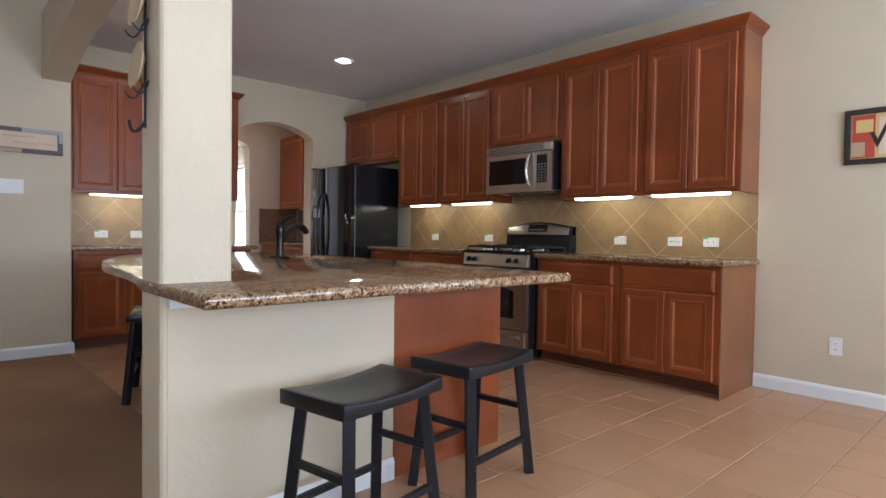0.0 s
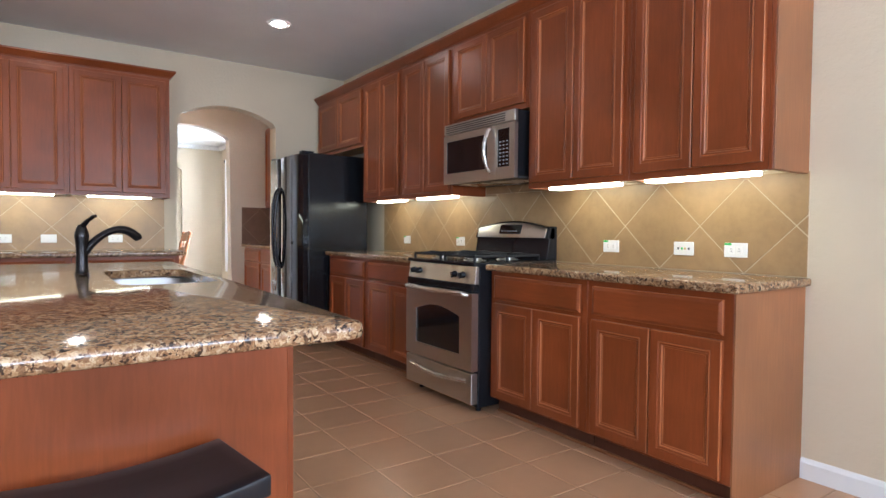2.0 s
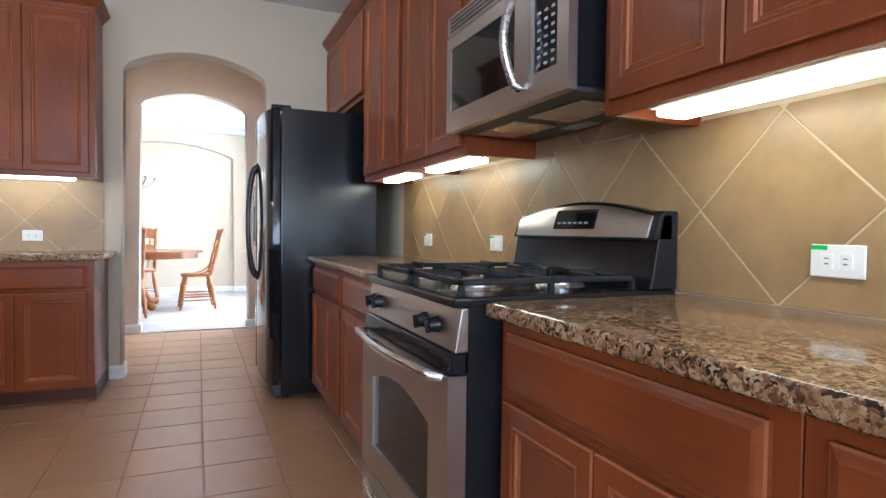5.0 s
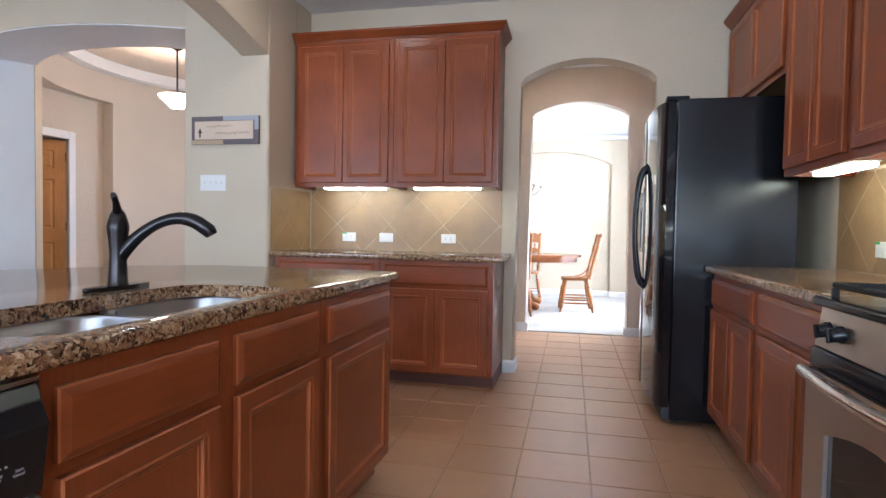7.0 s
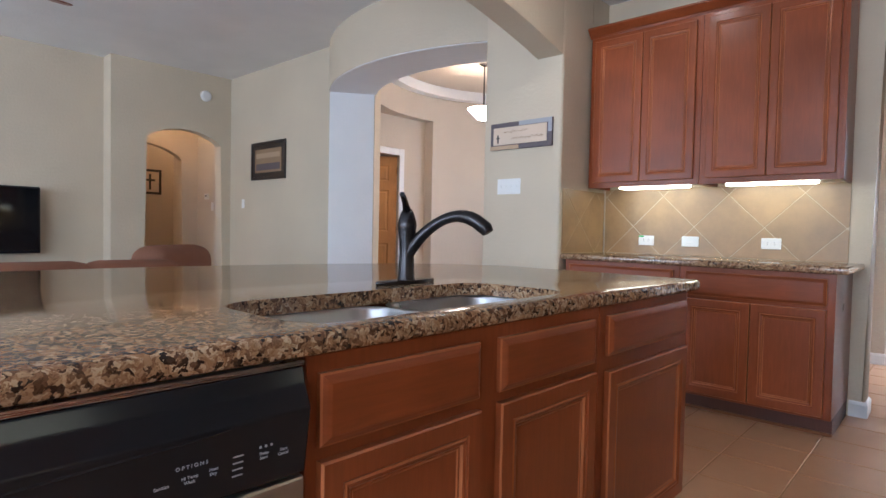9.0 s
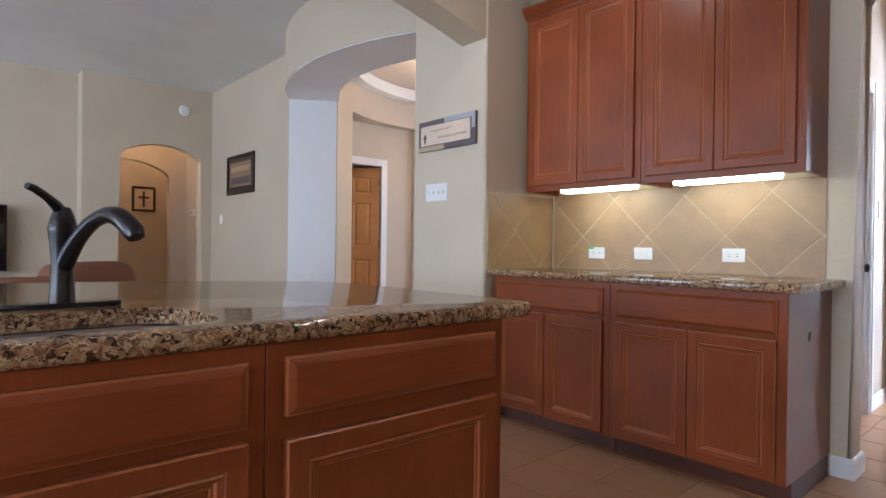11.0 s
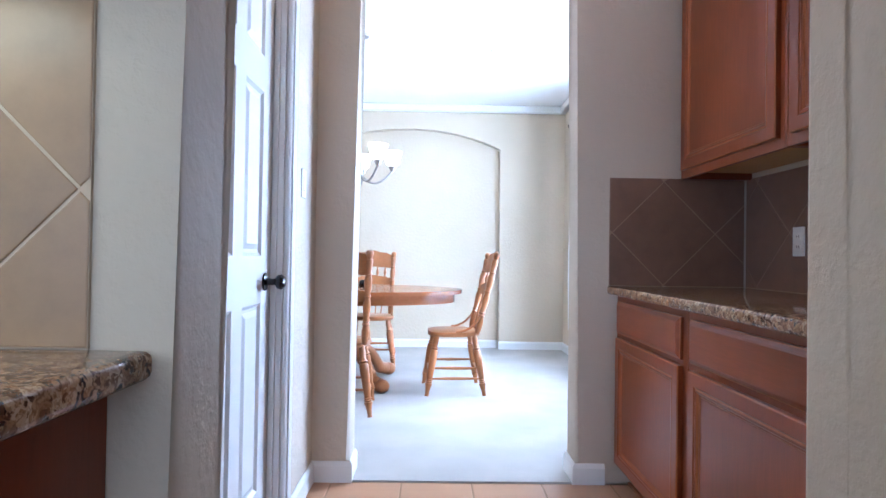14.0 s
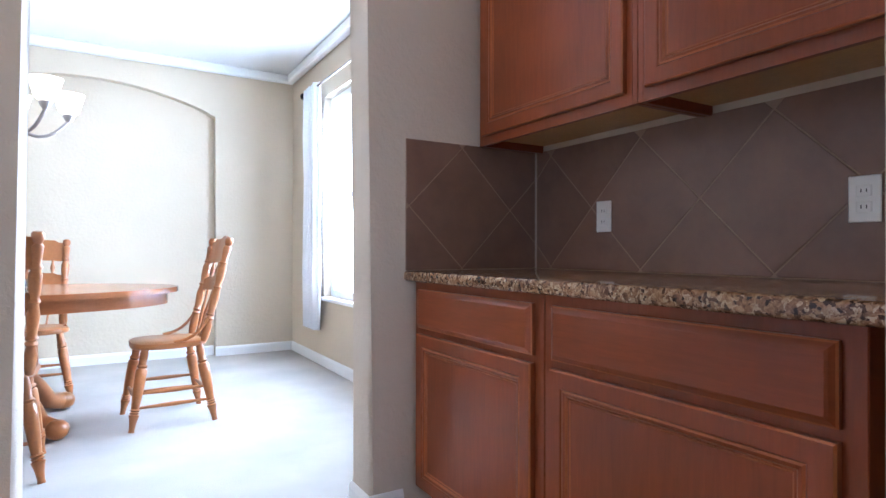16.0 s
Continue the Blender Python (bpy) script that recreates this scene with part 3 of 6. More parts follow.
baseboard([(2.0, 12.45), (4.03, 12.45)])
baseboard([(4.03, 12.35), (W, 12.35), (W, 8.8)])
baseboard([(XL, 4.98), (XL, 5.26)])


# ---- kitchen cabinets ----
def east(y1):
    return pose(W - 0.6, y1, 0, 0, 0, -90)


for y0, y1 in ((1.854, 2.594), (2.596, 3.347)):
    base_cabinet(east(y1), y1 - y0, 0.6, 2, "cherry-stained base cabinet with one drawer and two doors")
for y0, y1 in ((4.145, 4.987), (4.989, 5.766)):
    base_cabinet(east(y1), y1 - y0, 0.6, 2, "cherry-stained base cabinet between range and fridge")


def east_upper(y0, y1, z0, z1=2.5, doors=2, label="tall cherry-stained wall cabinet with two panelled doors"):
    wall_cabinet(pose(W - 0.32, y1, 0, 0, 0, -90), y1 - y0, 0.32, z0, z1, doors, label)


east_upper(1.854, 2.573, 1.385)
east_upper(2.575, 3.33, 1.385)
east_upper(3.332, 4.148, 1.9, label="short cherry-stained wall cabinet over the microwave")
east_upper(4.15, 4.903, 1.385)
east_upper(4.905, 5.617, 1.385)
east_upper(5.619, 6.72, 1.92, label="short cherry-stained wall cabinet over the fridge")
end_veneer(W - 0.6, W - 0.002, 0.0, 0.874)
end_veneer(W - 0.32, W - 0.002, 1.386, 2.498)
crown([(W, 1.85), (W - 0.32, 1.85), (W - 0.32, 6.73)][::-1], 2.5)

for x0, x1, t in ((1.29, 2.085, "cherry-stained base cabinet in the coffee nook"), (2.087, 2.885, "cherry-stained base cabinet beside the archway")):
    base_cabinet(pose(x0, N - 0.6, 0), x1 - x0, 0.6, 2, t)
for x0, x1 in ((1.30, 2.085), (2.087, 2.86)):
    wall_cabinet(pose(x0, N - 0.32, 0), x1 - x0, 0.32, 1.395, 2.48, 2, "tall cherry-stained wall cabinet over the coffee nook")
crown([(1.29, N - 0.32), (2.86, N - 0.32), (2.86, N)], 2.48)

for y0, y1 in ((7.13, 7.884), (7.886, 8.62)):
    base_cabinet(east(y1), y1 - y0, 0.6, 1, "cherry-stained pantry base cabinet with drawer and door", group="pantry cabinets")
for y0, y1 in ((7.06, 7.811), (7.813, 8.6)):
    wall_cabinet(pose(W - 0.32, y1, 0, 0, 0, -90), y1 - y0, 0.32, 1.41, 2.5, 1, "tall cherry-stained pantry wall cabinet", "pantry cabinets")


def worktop(points, label):
    return tagged(soft(part("worktop", prism(points, 0.876, 0.916, 0.012, 3), GRANITE), 50), label, "countertop")


worktop([(W - 0.645, 1.825), (W, 1.825), (W, 3.35), (W - 0.645, 3.35)], "polished brown granite worktop beside the range")
worktop([(W - 0.645, 4.137), (W, 4.137), (W, 5.77), (W - 0.645, 5.77)], "polished brown granite worktop beside the fridge")
worktop([(1.27, N - 0.645), (2.94, N - 0.645), (2.94, N), (1.27, N)], "polished brown granite worktop in the coffee nook")
worktop([(W - 0.645, 7.05), (W, 7.05), (W, 8.63), (W - 0.645, 8.63)], "polished brown granite pantry worktop")


# ---- island ----
def round_corner(cx, cy, r, a0, a1, n=6):
    return [(cx + r * math.cos(radians(a0 + (a1 - a0) * i / n)), cy + r * math.sin(radians(a0 + (a1 - a0) * i / n))) for i in range(n + 1)]


ISLAND = 0.892
outline = [(0.87, 1.88)] + round_corner(2.51, 1.94, 0.05, -90, 0) + round_corner(2.575, 4.85, 0.05, 0, 90) + [(p.x, p.y) for p in arc((1.7, 4.9, 0), (1.15, 4.75, 0), (0.97, 3.5, 0), 14)] + [(p.x, p.y) for p in arc((0.96, 3.3, 0), (0.95, 2.9, 0), (0.87, 2.5, 0), 6)]


def sink_outline(grow=0.0):
    pts = []
    x0, x1, y0, y1, r = 2.155 - grow, 2.53 + grow, 3.16 - grow, 4.065 + grow, 0.1
    for cx, cy, a in ((x1 - r, y0 + r, -90), (x1 - r, y1 - r, 0), (x0 + r, y1 - r, 90), (x0 + r, y0 + r, 180)):
        pts += round_corner(cx, cy, r, a, a + 90, 6)
    return pts


def island_top():
    """The granite slab with the sink cut out, edges eased."""
    b = bmesh.new()
    hole = sink_outline()[::-1]
    layers = []
    for inset, z in ((0.012, ISLAND - 0.04), (0.003, ISLAND - 0.036), (0.0, ISLAND - 0.028), (0.0, ISLAND - 0.012), (0.003, ISLAND - 0.004), (0.012, ISLAND)):
        n = len(outline)
        ring = []
        for i, (x, y) in enumerate(outline):
            p, q = Vector(outline[i - 1]), Vector(outline[(i + 1) % n])
            d = (q - p).normalized()
            ring.append(b.verts.new((x - d.y * inset, y + d.x * inset, z)))
        layers.append(ring)
    for a, c in zip(layers, layers[1:]):
        for i in range(len(a)):
            b.faces.new((a[i], a[(i + 1) % len(a)], c[(i + 1) % len(c)], c[i]))
    h0 = [b.verts.new((x, y, ISLAND - 0.04)) for x, y in hole]
    h1 = [b.verts.new((x, y, ISLAND)) for x, y in hole]
    for i in range(len(hole)):
        b.faces.new((h0[i], h0[(i + 1) % len(hole)], h1[(i + 1) % len(hole)], h1[i]))
    for outer, inner in ((layers[-1], h1), (layers[0], h0)):
        es = [b.edges.get((ring[i], ring[(i + 1) % len(ring)])) for ring in (outer, inner) for i in range(len(ring))]
        bmesh.ops.triangle_fill(b, use_beauty=True, edges=es)
    bmesh.ops.recalc_face_normals(b, faces=b.faces)
    return tagged(soft(part("island_worktop", b, GRANITE), 50), "polished brown granite island top with a curved bar edge", "countertop")


island_top()


def west_face(y0):
    return pose(2.582 + 0.024 * (y0 - 3.6), y0, 0, 0, 0, 88.6)


sink_unit = thing("base_cabinet", west_face(3.128), "cherry-stained island sink cabinet", "cabinet", "island cabinets")
part("body", box(0, 0.974, 0.021, 0.6, 0.1, 0.62, 0.002, 1), CHERRY, sink_unit)
part("face_frame", box(0, 0.974, 0, 0.02, 0.1, ISLAND - 0.041, 0.002, 1), CHERRY, sink_unit)
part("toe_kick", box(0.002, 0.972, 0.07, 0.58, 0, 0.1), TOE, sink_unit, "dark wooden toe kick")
part("shoe_moulding", box(0, 0.974, 0.056, 0.07, 0, 0.018, 0.004, 1), VENEER, sink_unit, "brown wooden shoe moulding")
for x in (0, 0.956):
    part("side_panel", box(x, x + 0.018, 0.021, 0.6, 0.621, ISLAND - 0.041), CHERRY, sink_unit)
for x, w in ((0.021, 0.413), (0.503, 0.434)):
    part("door", moved(panel_door(w, 0.547), x, -0.001, 0.125), CHERRY, sink_unit)
    part("false_drawer", moved(drawer_front(w, 0.125), x, -0.001, 0.696), CHERRYH, sink_unit)
base_cabinet(west_face(4.104), 0.664, 0.6, 1, "cherry-stained island cabinet with drawer and door", group="island cabinets", high=ISLAND - 0.041)
tagged(part("island_end_panel", box(1.822, 2.505, 2.3, 2.335, 0, ISLAND - 0.041, 0.003), CHERRY), "cherry-stained end panel of the island", "panel")
tagged(part("island_back_panel", box(1.9, 1.945, 2.42, 4.765, 0, ISLAND - 0.041, 0.003), CHERRY), "cherry-stained back panel of the island", "panel")


def ring_face(x0, x1, z0, z1, ax0, ax1, az0, az1, y, depth, top_rise=0.0, n=8):
    """A flat plate in the xz plane with a window hole, the hole's top bowed up by top_rise."""
    b = bmesh.new()
    outer = [(x0, z0), (x1, z0), (x1, z1), (x0, z1)]
    hole = [(ax0, az0), (ax1, az0)] + [(ax1 - (ax1 - ax0) * i / n, az1 + top_rise * math.sin(math.pi * i / n)) for i in range(n + 1)]
    sets = []
    for yy in (y, y + depth):
        o = [b.verts.new((x, yy, z)) for x, z in outer]
        h = [b.verts.new((x, yy, z)) for x, z in hole]
        es = []
        for ring in (o, h):
            for i in range(len(ring)):
                es.append(b.edges.new((ring[i], ring[(i + 1) % len(ring)])))
        bmesh.ops.triangle_fill(b, use_beauty=True, edges=es)
        sets.append((o, h))
    for k in range(2):
        a, c = sets[0][k], sets[1][k]
        for i in range(len(a)):
            b.faces.new((a[i], a[(i + 1) % len(a)], c[(i + 1) % len(c)], c[i]))
    bmesh.ops.recalc_face_normals(b, faces=b.faces)
    return b


def side_prism(points, x0, x1, r=0.0):
    """An outline in the yz plane drawn out from x0 to x1."""
    b = bmesh.new()
    a = [b.verts.new((x0, y, z)) for y, z in points]
    c = [b.verts.new((x1, y, z)) for y, z in points]
    b.faces.new(a)
    b.faces.new(c[::-1])
    for i in range(len(points)):
        b.faces.new((a[i], a[(i + 1) % len(points)], c[(i + 1) % len(points)], c[i]))
    bmesh.ops.recalc_face_normals(b, faces=b.faces)
    if r:
        bmesh.ops.bevel(b, geom=b.edges[:], offset=r, segments=2, affect="EDGES", profile=0.5)
    return b


def front_prism(points, y0, y1, r=0.0):
    """An outline in the xz plane drawn out from y0 to y1."""
    b = bmesh.new()
    a = [b.verts.new((x, y0, z)) for x, z in points]
    c = [b.verts.new((x, y1, z)) for x, z in points]
    b.faces.new(a)
    b.faces.new(c[::-1])
    for i in range(len(points)):
        b.faces.new((a[i], a[(i + 1) % len(points)], c[(i + 1) % len(points)], c[i]))
    bmesh.ops.recalc_face_normals(b, faces=b.faces)
    if r:
        bmesh.ops.bevel(b, geom=b.edges[:], offset=r, segments=2, affect="EDGES", profile=0.5)
    return b


def knob_mesh(r=0.021, h=0.03):
    b = lathe([(r, 0), (r, h * 0.35), (r * 0.86, h * 0.5), (r * 0.8, h), (r * 0.7, h * 1.06)], 18)
    join(b, box(-r * 0.22, r * 0.22, -r * 0.85, r * 0.85, h, h * 1.3, 0.002, 1))
    return b


# ---- range ----
def gas_range(m):
    g = thing("gas_range", m, "stainless steel gas range with black cooktop and sides", "range")
    w, d = 0.766, 0.69
    part("body", box(0.002, w - 0.002, 0.03, d, 0.035, 0.905, 0.004, 1), BLACK, g, "glossy black side panels")
    for x in (0.06, w - 0.06):
        for y in (0.08, d - 0.06):
            part("foot", moved(lathe([(0.018, 0), (0.018, 0.036)], 10), x, y, 0), BLACK, g)
    part("cooktop", box(0, w, -0.012, d, 0.9, 0.926, 0.008, 3), BLACK, g, "glossy black enamel cooktop")
    part("control_panel", side_prism([(-0.004, 0.792), (0.03, 0.792), (0.03, 0.898), (0.012, 0.898)], 0.004, w - 0.004, 0.002), STEEL, g)
    tilt = pose(0, 0, 0, 98.5, 0, 0)
    for x in (0.085, 0.155, 0.56, 0.645):
        b = knob_mesh()
        bmesh.ops.transform(b, matrix=pose(x, 0.002, 0.845) @ tilt, verts=b.verts)
        soft(part("knob", b, BLACK, g, "black control knob"))
    door = part("oven_door", ring_face(0.006, w - 0.006, 0.262, 0.735, 0.13, w - 0.13, 0.35, 0.585, -0.022, 0.05, 0.045), STEEL, g)
    part("window", box(0.1, w - 0.1, -0.012, 0.02, 0.32, 0.66), BLACKGLASS, door, "dark oven window glass")
    part("vent_strip", box(0.006, w - 0.006, -0.014, 0.028, 0.737, 0.79, 0.004, 1), BLACK, g)
    hp = [(0.05, -0.02, 0.725), (0.06, -0.05, 0.732)] + [(0.06 + (w - 0.12) * i / 10, -0.052 - 0.022 * math.sin(math.pi * i / 10), 0.735) for i in range(11)] + [(w - 0.06, -0.05, 0.732), (w - 0.05, -0.02, 0.725)]
    soft(part("oven_handle", tube(hp, 0.0155, 12), STEELV, g))
    drawer = part("storage_drawer", box(0.006, w - 0.006, -0.02, 0.03, 0.06, 0.25, 0.006, 2), STEEL, g)
    hp = [(0.06, -0.018, 0.195)] + [(0.08 + (w - 0.16) * i / 10, -0.03 - 0.014 * math.sin(math.pi * i / 10), 0.2 - 0.018 * math.sin(math.pi * i / 10)) for i in range(11)] + [(w - 0.06, -0.018, 0.195)]
    soft(part("drawer_handle", tube(hp, 0.013, 10), STEELV, drawer))
    # backguard
    base = side_prism([(d - 0.1, 0.926), (d, 0.926), (d, 1.15), (d - 0.055, 1.15), (d - 0.075, 1.05), (d - 0.09, 0.96)], 0.0, w, 0.004)
    part("backguard", base, BLACK, g, "glossy black backguard")
    n = 14
    pts = [(0.0, 1.065), (w, 1.065)] + [(w - w * i / n, 1.14 + 0.05 * math.sin(math.pi * i / n)) for i in range(n + 1)]
    b = front_prism(pts, d - 0.09, d - 0.02, 0.004)
    for v in b.verts:
        if v.co.y < d - 0.06:
            v.co.y += (v.co.z - 1.065) * 0.32
    soft(part("console_shell", b, BLACK, g), 35)
    pts = [(0.025, 1.073), (w - 0.025, 1.073)] + [(w - 0.025 - (w - 0.05) * i / n, 1.131 + 0.048 * math.sin(math.pi * (0.03 + 0.94 * i / n))) for i in range(n + 1)]
    b = front_prism(pts, d - 0.097, d - 0.085, 0.002)
    for v in b.verts:
        v.co.y += (v.co.z - 1.065) * 0.32
    soft(part("console_face", b, STEEL, g), 35)
    b = box(0.27, 0.5, d - 0.1, d - 0.09, 1.097, 1.163, 0.003, 1)
    for v in b.verts:
        v.co.y += (v.co.z - 1.065) * 0.32
    disp = part("display", b, BLACKGLASS, g, "black clock display")
    for i in range(6):
        b = box(0.295 + 0.03 * i, 0.312 + 0.03 * i, d - 0.1015, d - 0.1, 1.115, 1.121)
        for v in b.verts:
            v.co.y += (v.co.z - 1.065) * 0.32
        part("button", b, GREYBLUE, disp)
    # burners and grates
    for cx in (0.2, w - 0.2):
        for cy in (0.15, 0.43):
            bb = part("burner", moved(lathe([(0.075, 0), (0.07, 0.006), (0.045, 0.008), (0.045, 0.016)], 20), cx, cy, 0.926), STEELV, g, "pale steel burner ring")
            soft(part("burner_cap", moved(lathe([(0.038, 0.016), (0.04, 0.02), (0.036, 0.027), (0.012, 0.029)], 20), cx, cy, 0.926), IRON, bb))
        gr = part("grate", bmesh.new(), IRON, g, "black cast iron grate")
        b = bmesh.new()
        z0, z1 = 0.95, 0.966
        for a in ((cx - 0.165, cx + 0.165, 0.02, 0.034), (cx - 0.165, cx + 0.165, 0.283, 0.297), (cx - 0.165, cx + 0.165, 0.556, 0.57), (cx - 0.165, cx - 0.151, 0.02, 0.57), (cx + 0.151, cx + 0.165, 0.02, 0.57)):
            box(*a, z0, z1, 0.004, 1, bm=b)
        for cy in (0.15, 0.43):
            for a in ((cx - 0.155, cx - 0.05, cy - 0.006, cy + 0.006), (cx + 0.05, cx + 0.155, cy - 0.006, cy + 0.006), (cx - 0.006, cx + 0.006, cy - 0.13, cy - 0.05), (cx - 0.006, cx + 0.006, cy + 0.05, cy + 0.13)):
                box(*a, z0 + 0.002, z1 + 0.008, 0.004, 1, bm=b)
        for x in (cx - 0.158, cx + 0.158):
            for y in (0.027, 0.29, 0.563):
                box(x - 0.007, x + 0.007, y - 0.007, y + 0.007, 0.926, z0, bm=b)
        b.to_mesh(gr.data)
        b.free()
    return g


gas_range(pose(4.035, 4.126, 0, 0, 0, -90))


# ---- microwave ----
def microwave(m):
    g = thing("microwave", m, "stainless steel over-the-range microwave with black sides", "microwave")
    w, h, d = 0.772, 0.43, 0.41
    part("body", box(0, w, 0.025, d, 0.012, h, 0.003, 1), BLACK, g, "black metal casing")
    part("top_grille", box(0, w, 0, 0.03, h - 0.075, h, 0.004, 1), STEEL, g)
    for i in range(4):
        part("vent_slot", box(0.03, w - 0.09, -0.002, 0.004, h - 0.063 + 0.0145 * i, h - 0.0555 + 0.0145 * i), SLOT, g)
    door = part("door", ring_face(0, 0.585, 0.0, h - 0.08, 0.035, 0.5, 0.075, h - 0.125, 0, 0.03, 0.0), STEEL, g)
    part("window", box(0.03, 0.51, 0.004, 0.02, 0.07, h - 0.12), BLACKGLASS, door, "dark microwave window")
    hp = [(0.535, 0.0, 0.05)] + [(0.535, -0.022 - 0.035 * math.sin(math.pi * i / 10), 0.06 + 0.265 * i / 10) for i in range(11)] + [(0.535, 0.0, 0.335)]
    b = tube(hp, 0.013, 12)
    soft(part("handle", b, STEELV, door))
    part("control_frame", ring_face(0.588, w, 0.0, h - 0.08, 0.605, w - 0.05, 0.075, h - 0.11, 0, 0.03), STEEL, g)
    cp = part("control_panel", box(0.6, w - 0.045, 0.004, 0.02, 0.07, h - 0.105), BLACKGLASS, g, "black keypad")
    for r in range(7):
        for c in range(3):
            part("key", box(0.622 + 0.034 * c, 0.637 + 0.034 * c, 0.0025, 0.004, 0.09 + 0.024 * r, 0.0975 + 0.024 * r), GREYBLUE, cp)
    part("bottom_plate", box(0.01, w - 0.01, 0.03, d - 0.02, 0.0, 0.012), SLOT, g, "dark underside")
    for x in (0.06, 0.42):
        part("grease_filter", box(x, x + 0.28, 0.1, 0.27, -0.005, 0.0), STEELV, g)
    part("lamp_lens", box(0.3, 0.44, 0.31, 0.37, -0.004, 0.0), GREYBLUE, g)
    return g


microwave(pose(4.335, 4.132, 1.455, 0, 0, -90))


# ---- fridge ----
def refrigerator(m):
    g = thing("refrigerator", m, "black side-by-side refrigerator with curved doors", "refrigerator")
    w, d, h = 0.91, 0.72, 1.838
    part("cabinet", box(0.004, w - 0.004, 0.1, 0.1 + d - 0.1, 0.03, h, 0.006, 2), BLACKSIDE, g, "black textured side panels")
    part("base_grille", box(0.02, w - 0.02, 0.06, 0.12, 0.03, 0.1), SLOT, g)
    for x in (0.08, w - 0.08):
        part("foot", moved(lathe([(0.02, 0), (0.02, 0.032)], 10), x, 0.14, 0), SLOT, g)
    split = 0.385
    for x0, x1 in ((0.002, split - 0.003), (split + 0.003, w - 0.002)):
        n = 10
        pts = [(x0, 0.092), (x0, 0.0 + 0.03 * ((x0 - w / 2) / (w / 2)) ** 2 + 0.02)]
        for i in range(1, n):
            x = x0 + (x1 - x0) * i / n
            pts.append((x, 0.03 * ((x - w / 2) / (w / 2)) ** 2))
        pts += [(x1, 0.03 * ((x1 - w / 2) / (w / 2)) ** 2 + 0.02), (x1, 0.092)]
        b = prism(pts[::-1], 0.1, h - 0.01, 0.008, 2)
        bmesh.ops.recalc_face_normals(b, faces=b.faces)
        dr = soft(part("door", b, DOORBLACK, g, "glossy black curved door"), 50)
        hx = split - 0.04 if x1 < 0.5 else split + 0.04
        hp = [(hx, 0.012, 0.74)] + [(hx, -0.012 - 0.046 * math.sin(math.pi * i / 16) ** 0.55, 0.76 + 0.74 * i / 16) for i in range(17)] + [(hx, 0.012, 1.52)]
        rads = [0.02] + [0.012 + 0.008 * abs(2 * i / 16 - 1) ** 2 for i in range(17)] + [0.02]
        soft(part("handle", tube(hp, rads, 14), BLACK, dr, "long bowed black handle"))
        if x1 < 0.5:
            disp = part("dispenser", ring_face(0.13, 0.32, 0.96, 1.39, 0.15, 0.3, 0.99, 1.36, 0.0, 0.05), BLACK, dr, "black ice and water dispenser")
            part("recess", box(0.145, 0.305, 0.006, 0.03, 0.985, 1.24), BLACKGLASS, disp)
            part("control_panel", box(0.145, 0.305, 0.003, 0.03, 1.242, 1.365, 0.002, 1), GREYBLUE, disp, "grey dispenser control panel")
            for k in range(3):
                part("marking", box(0.18, 0.27, 0.0015, 0.0035, 1.265 + 0.03 * k, 1.269 + 0.03 * k), PLATE, disp)
    for x in (0.05, w - 0.05):
        part("hinge_cap", box(x - 0.04, x + 0.04, 0.04, 0.16, h - 0.008, h + 0.018, 0.006, 2), BLACK, g)
    return g


refrigerator(pose(3.845, 6.7, 0, 0, 0, -90))


# ---- dishwasher ----
def text(name, body, size, material, parent, m, extrude=0.0006):
    c = bpy.data.curves.new(name, "FONT")
    c.body, c.size, c.extrude, c.align_x, c.align_y = body, size, extrude, "CENTER", "CENTER"
    tmp = bpy.data.objects.new(name, c)
    me = bpy.data.meshes.new_from_object(tmp)
    bpy.data.objects.remove(tmp)
    me.materials.append(material)
    ob = new(name, me)
    ob.parent = parent
    ob.matrix_local = m
    return ob


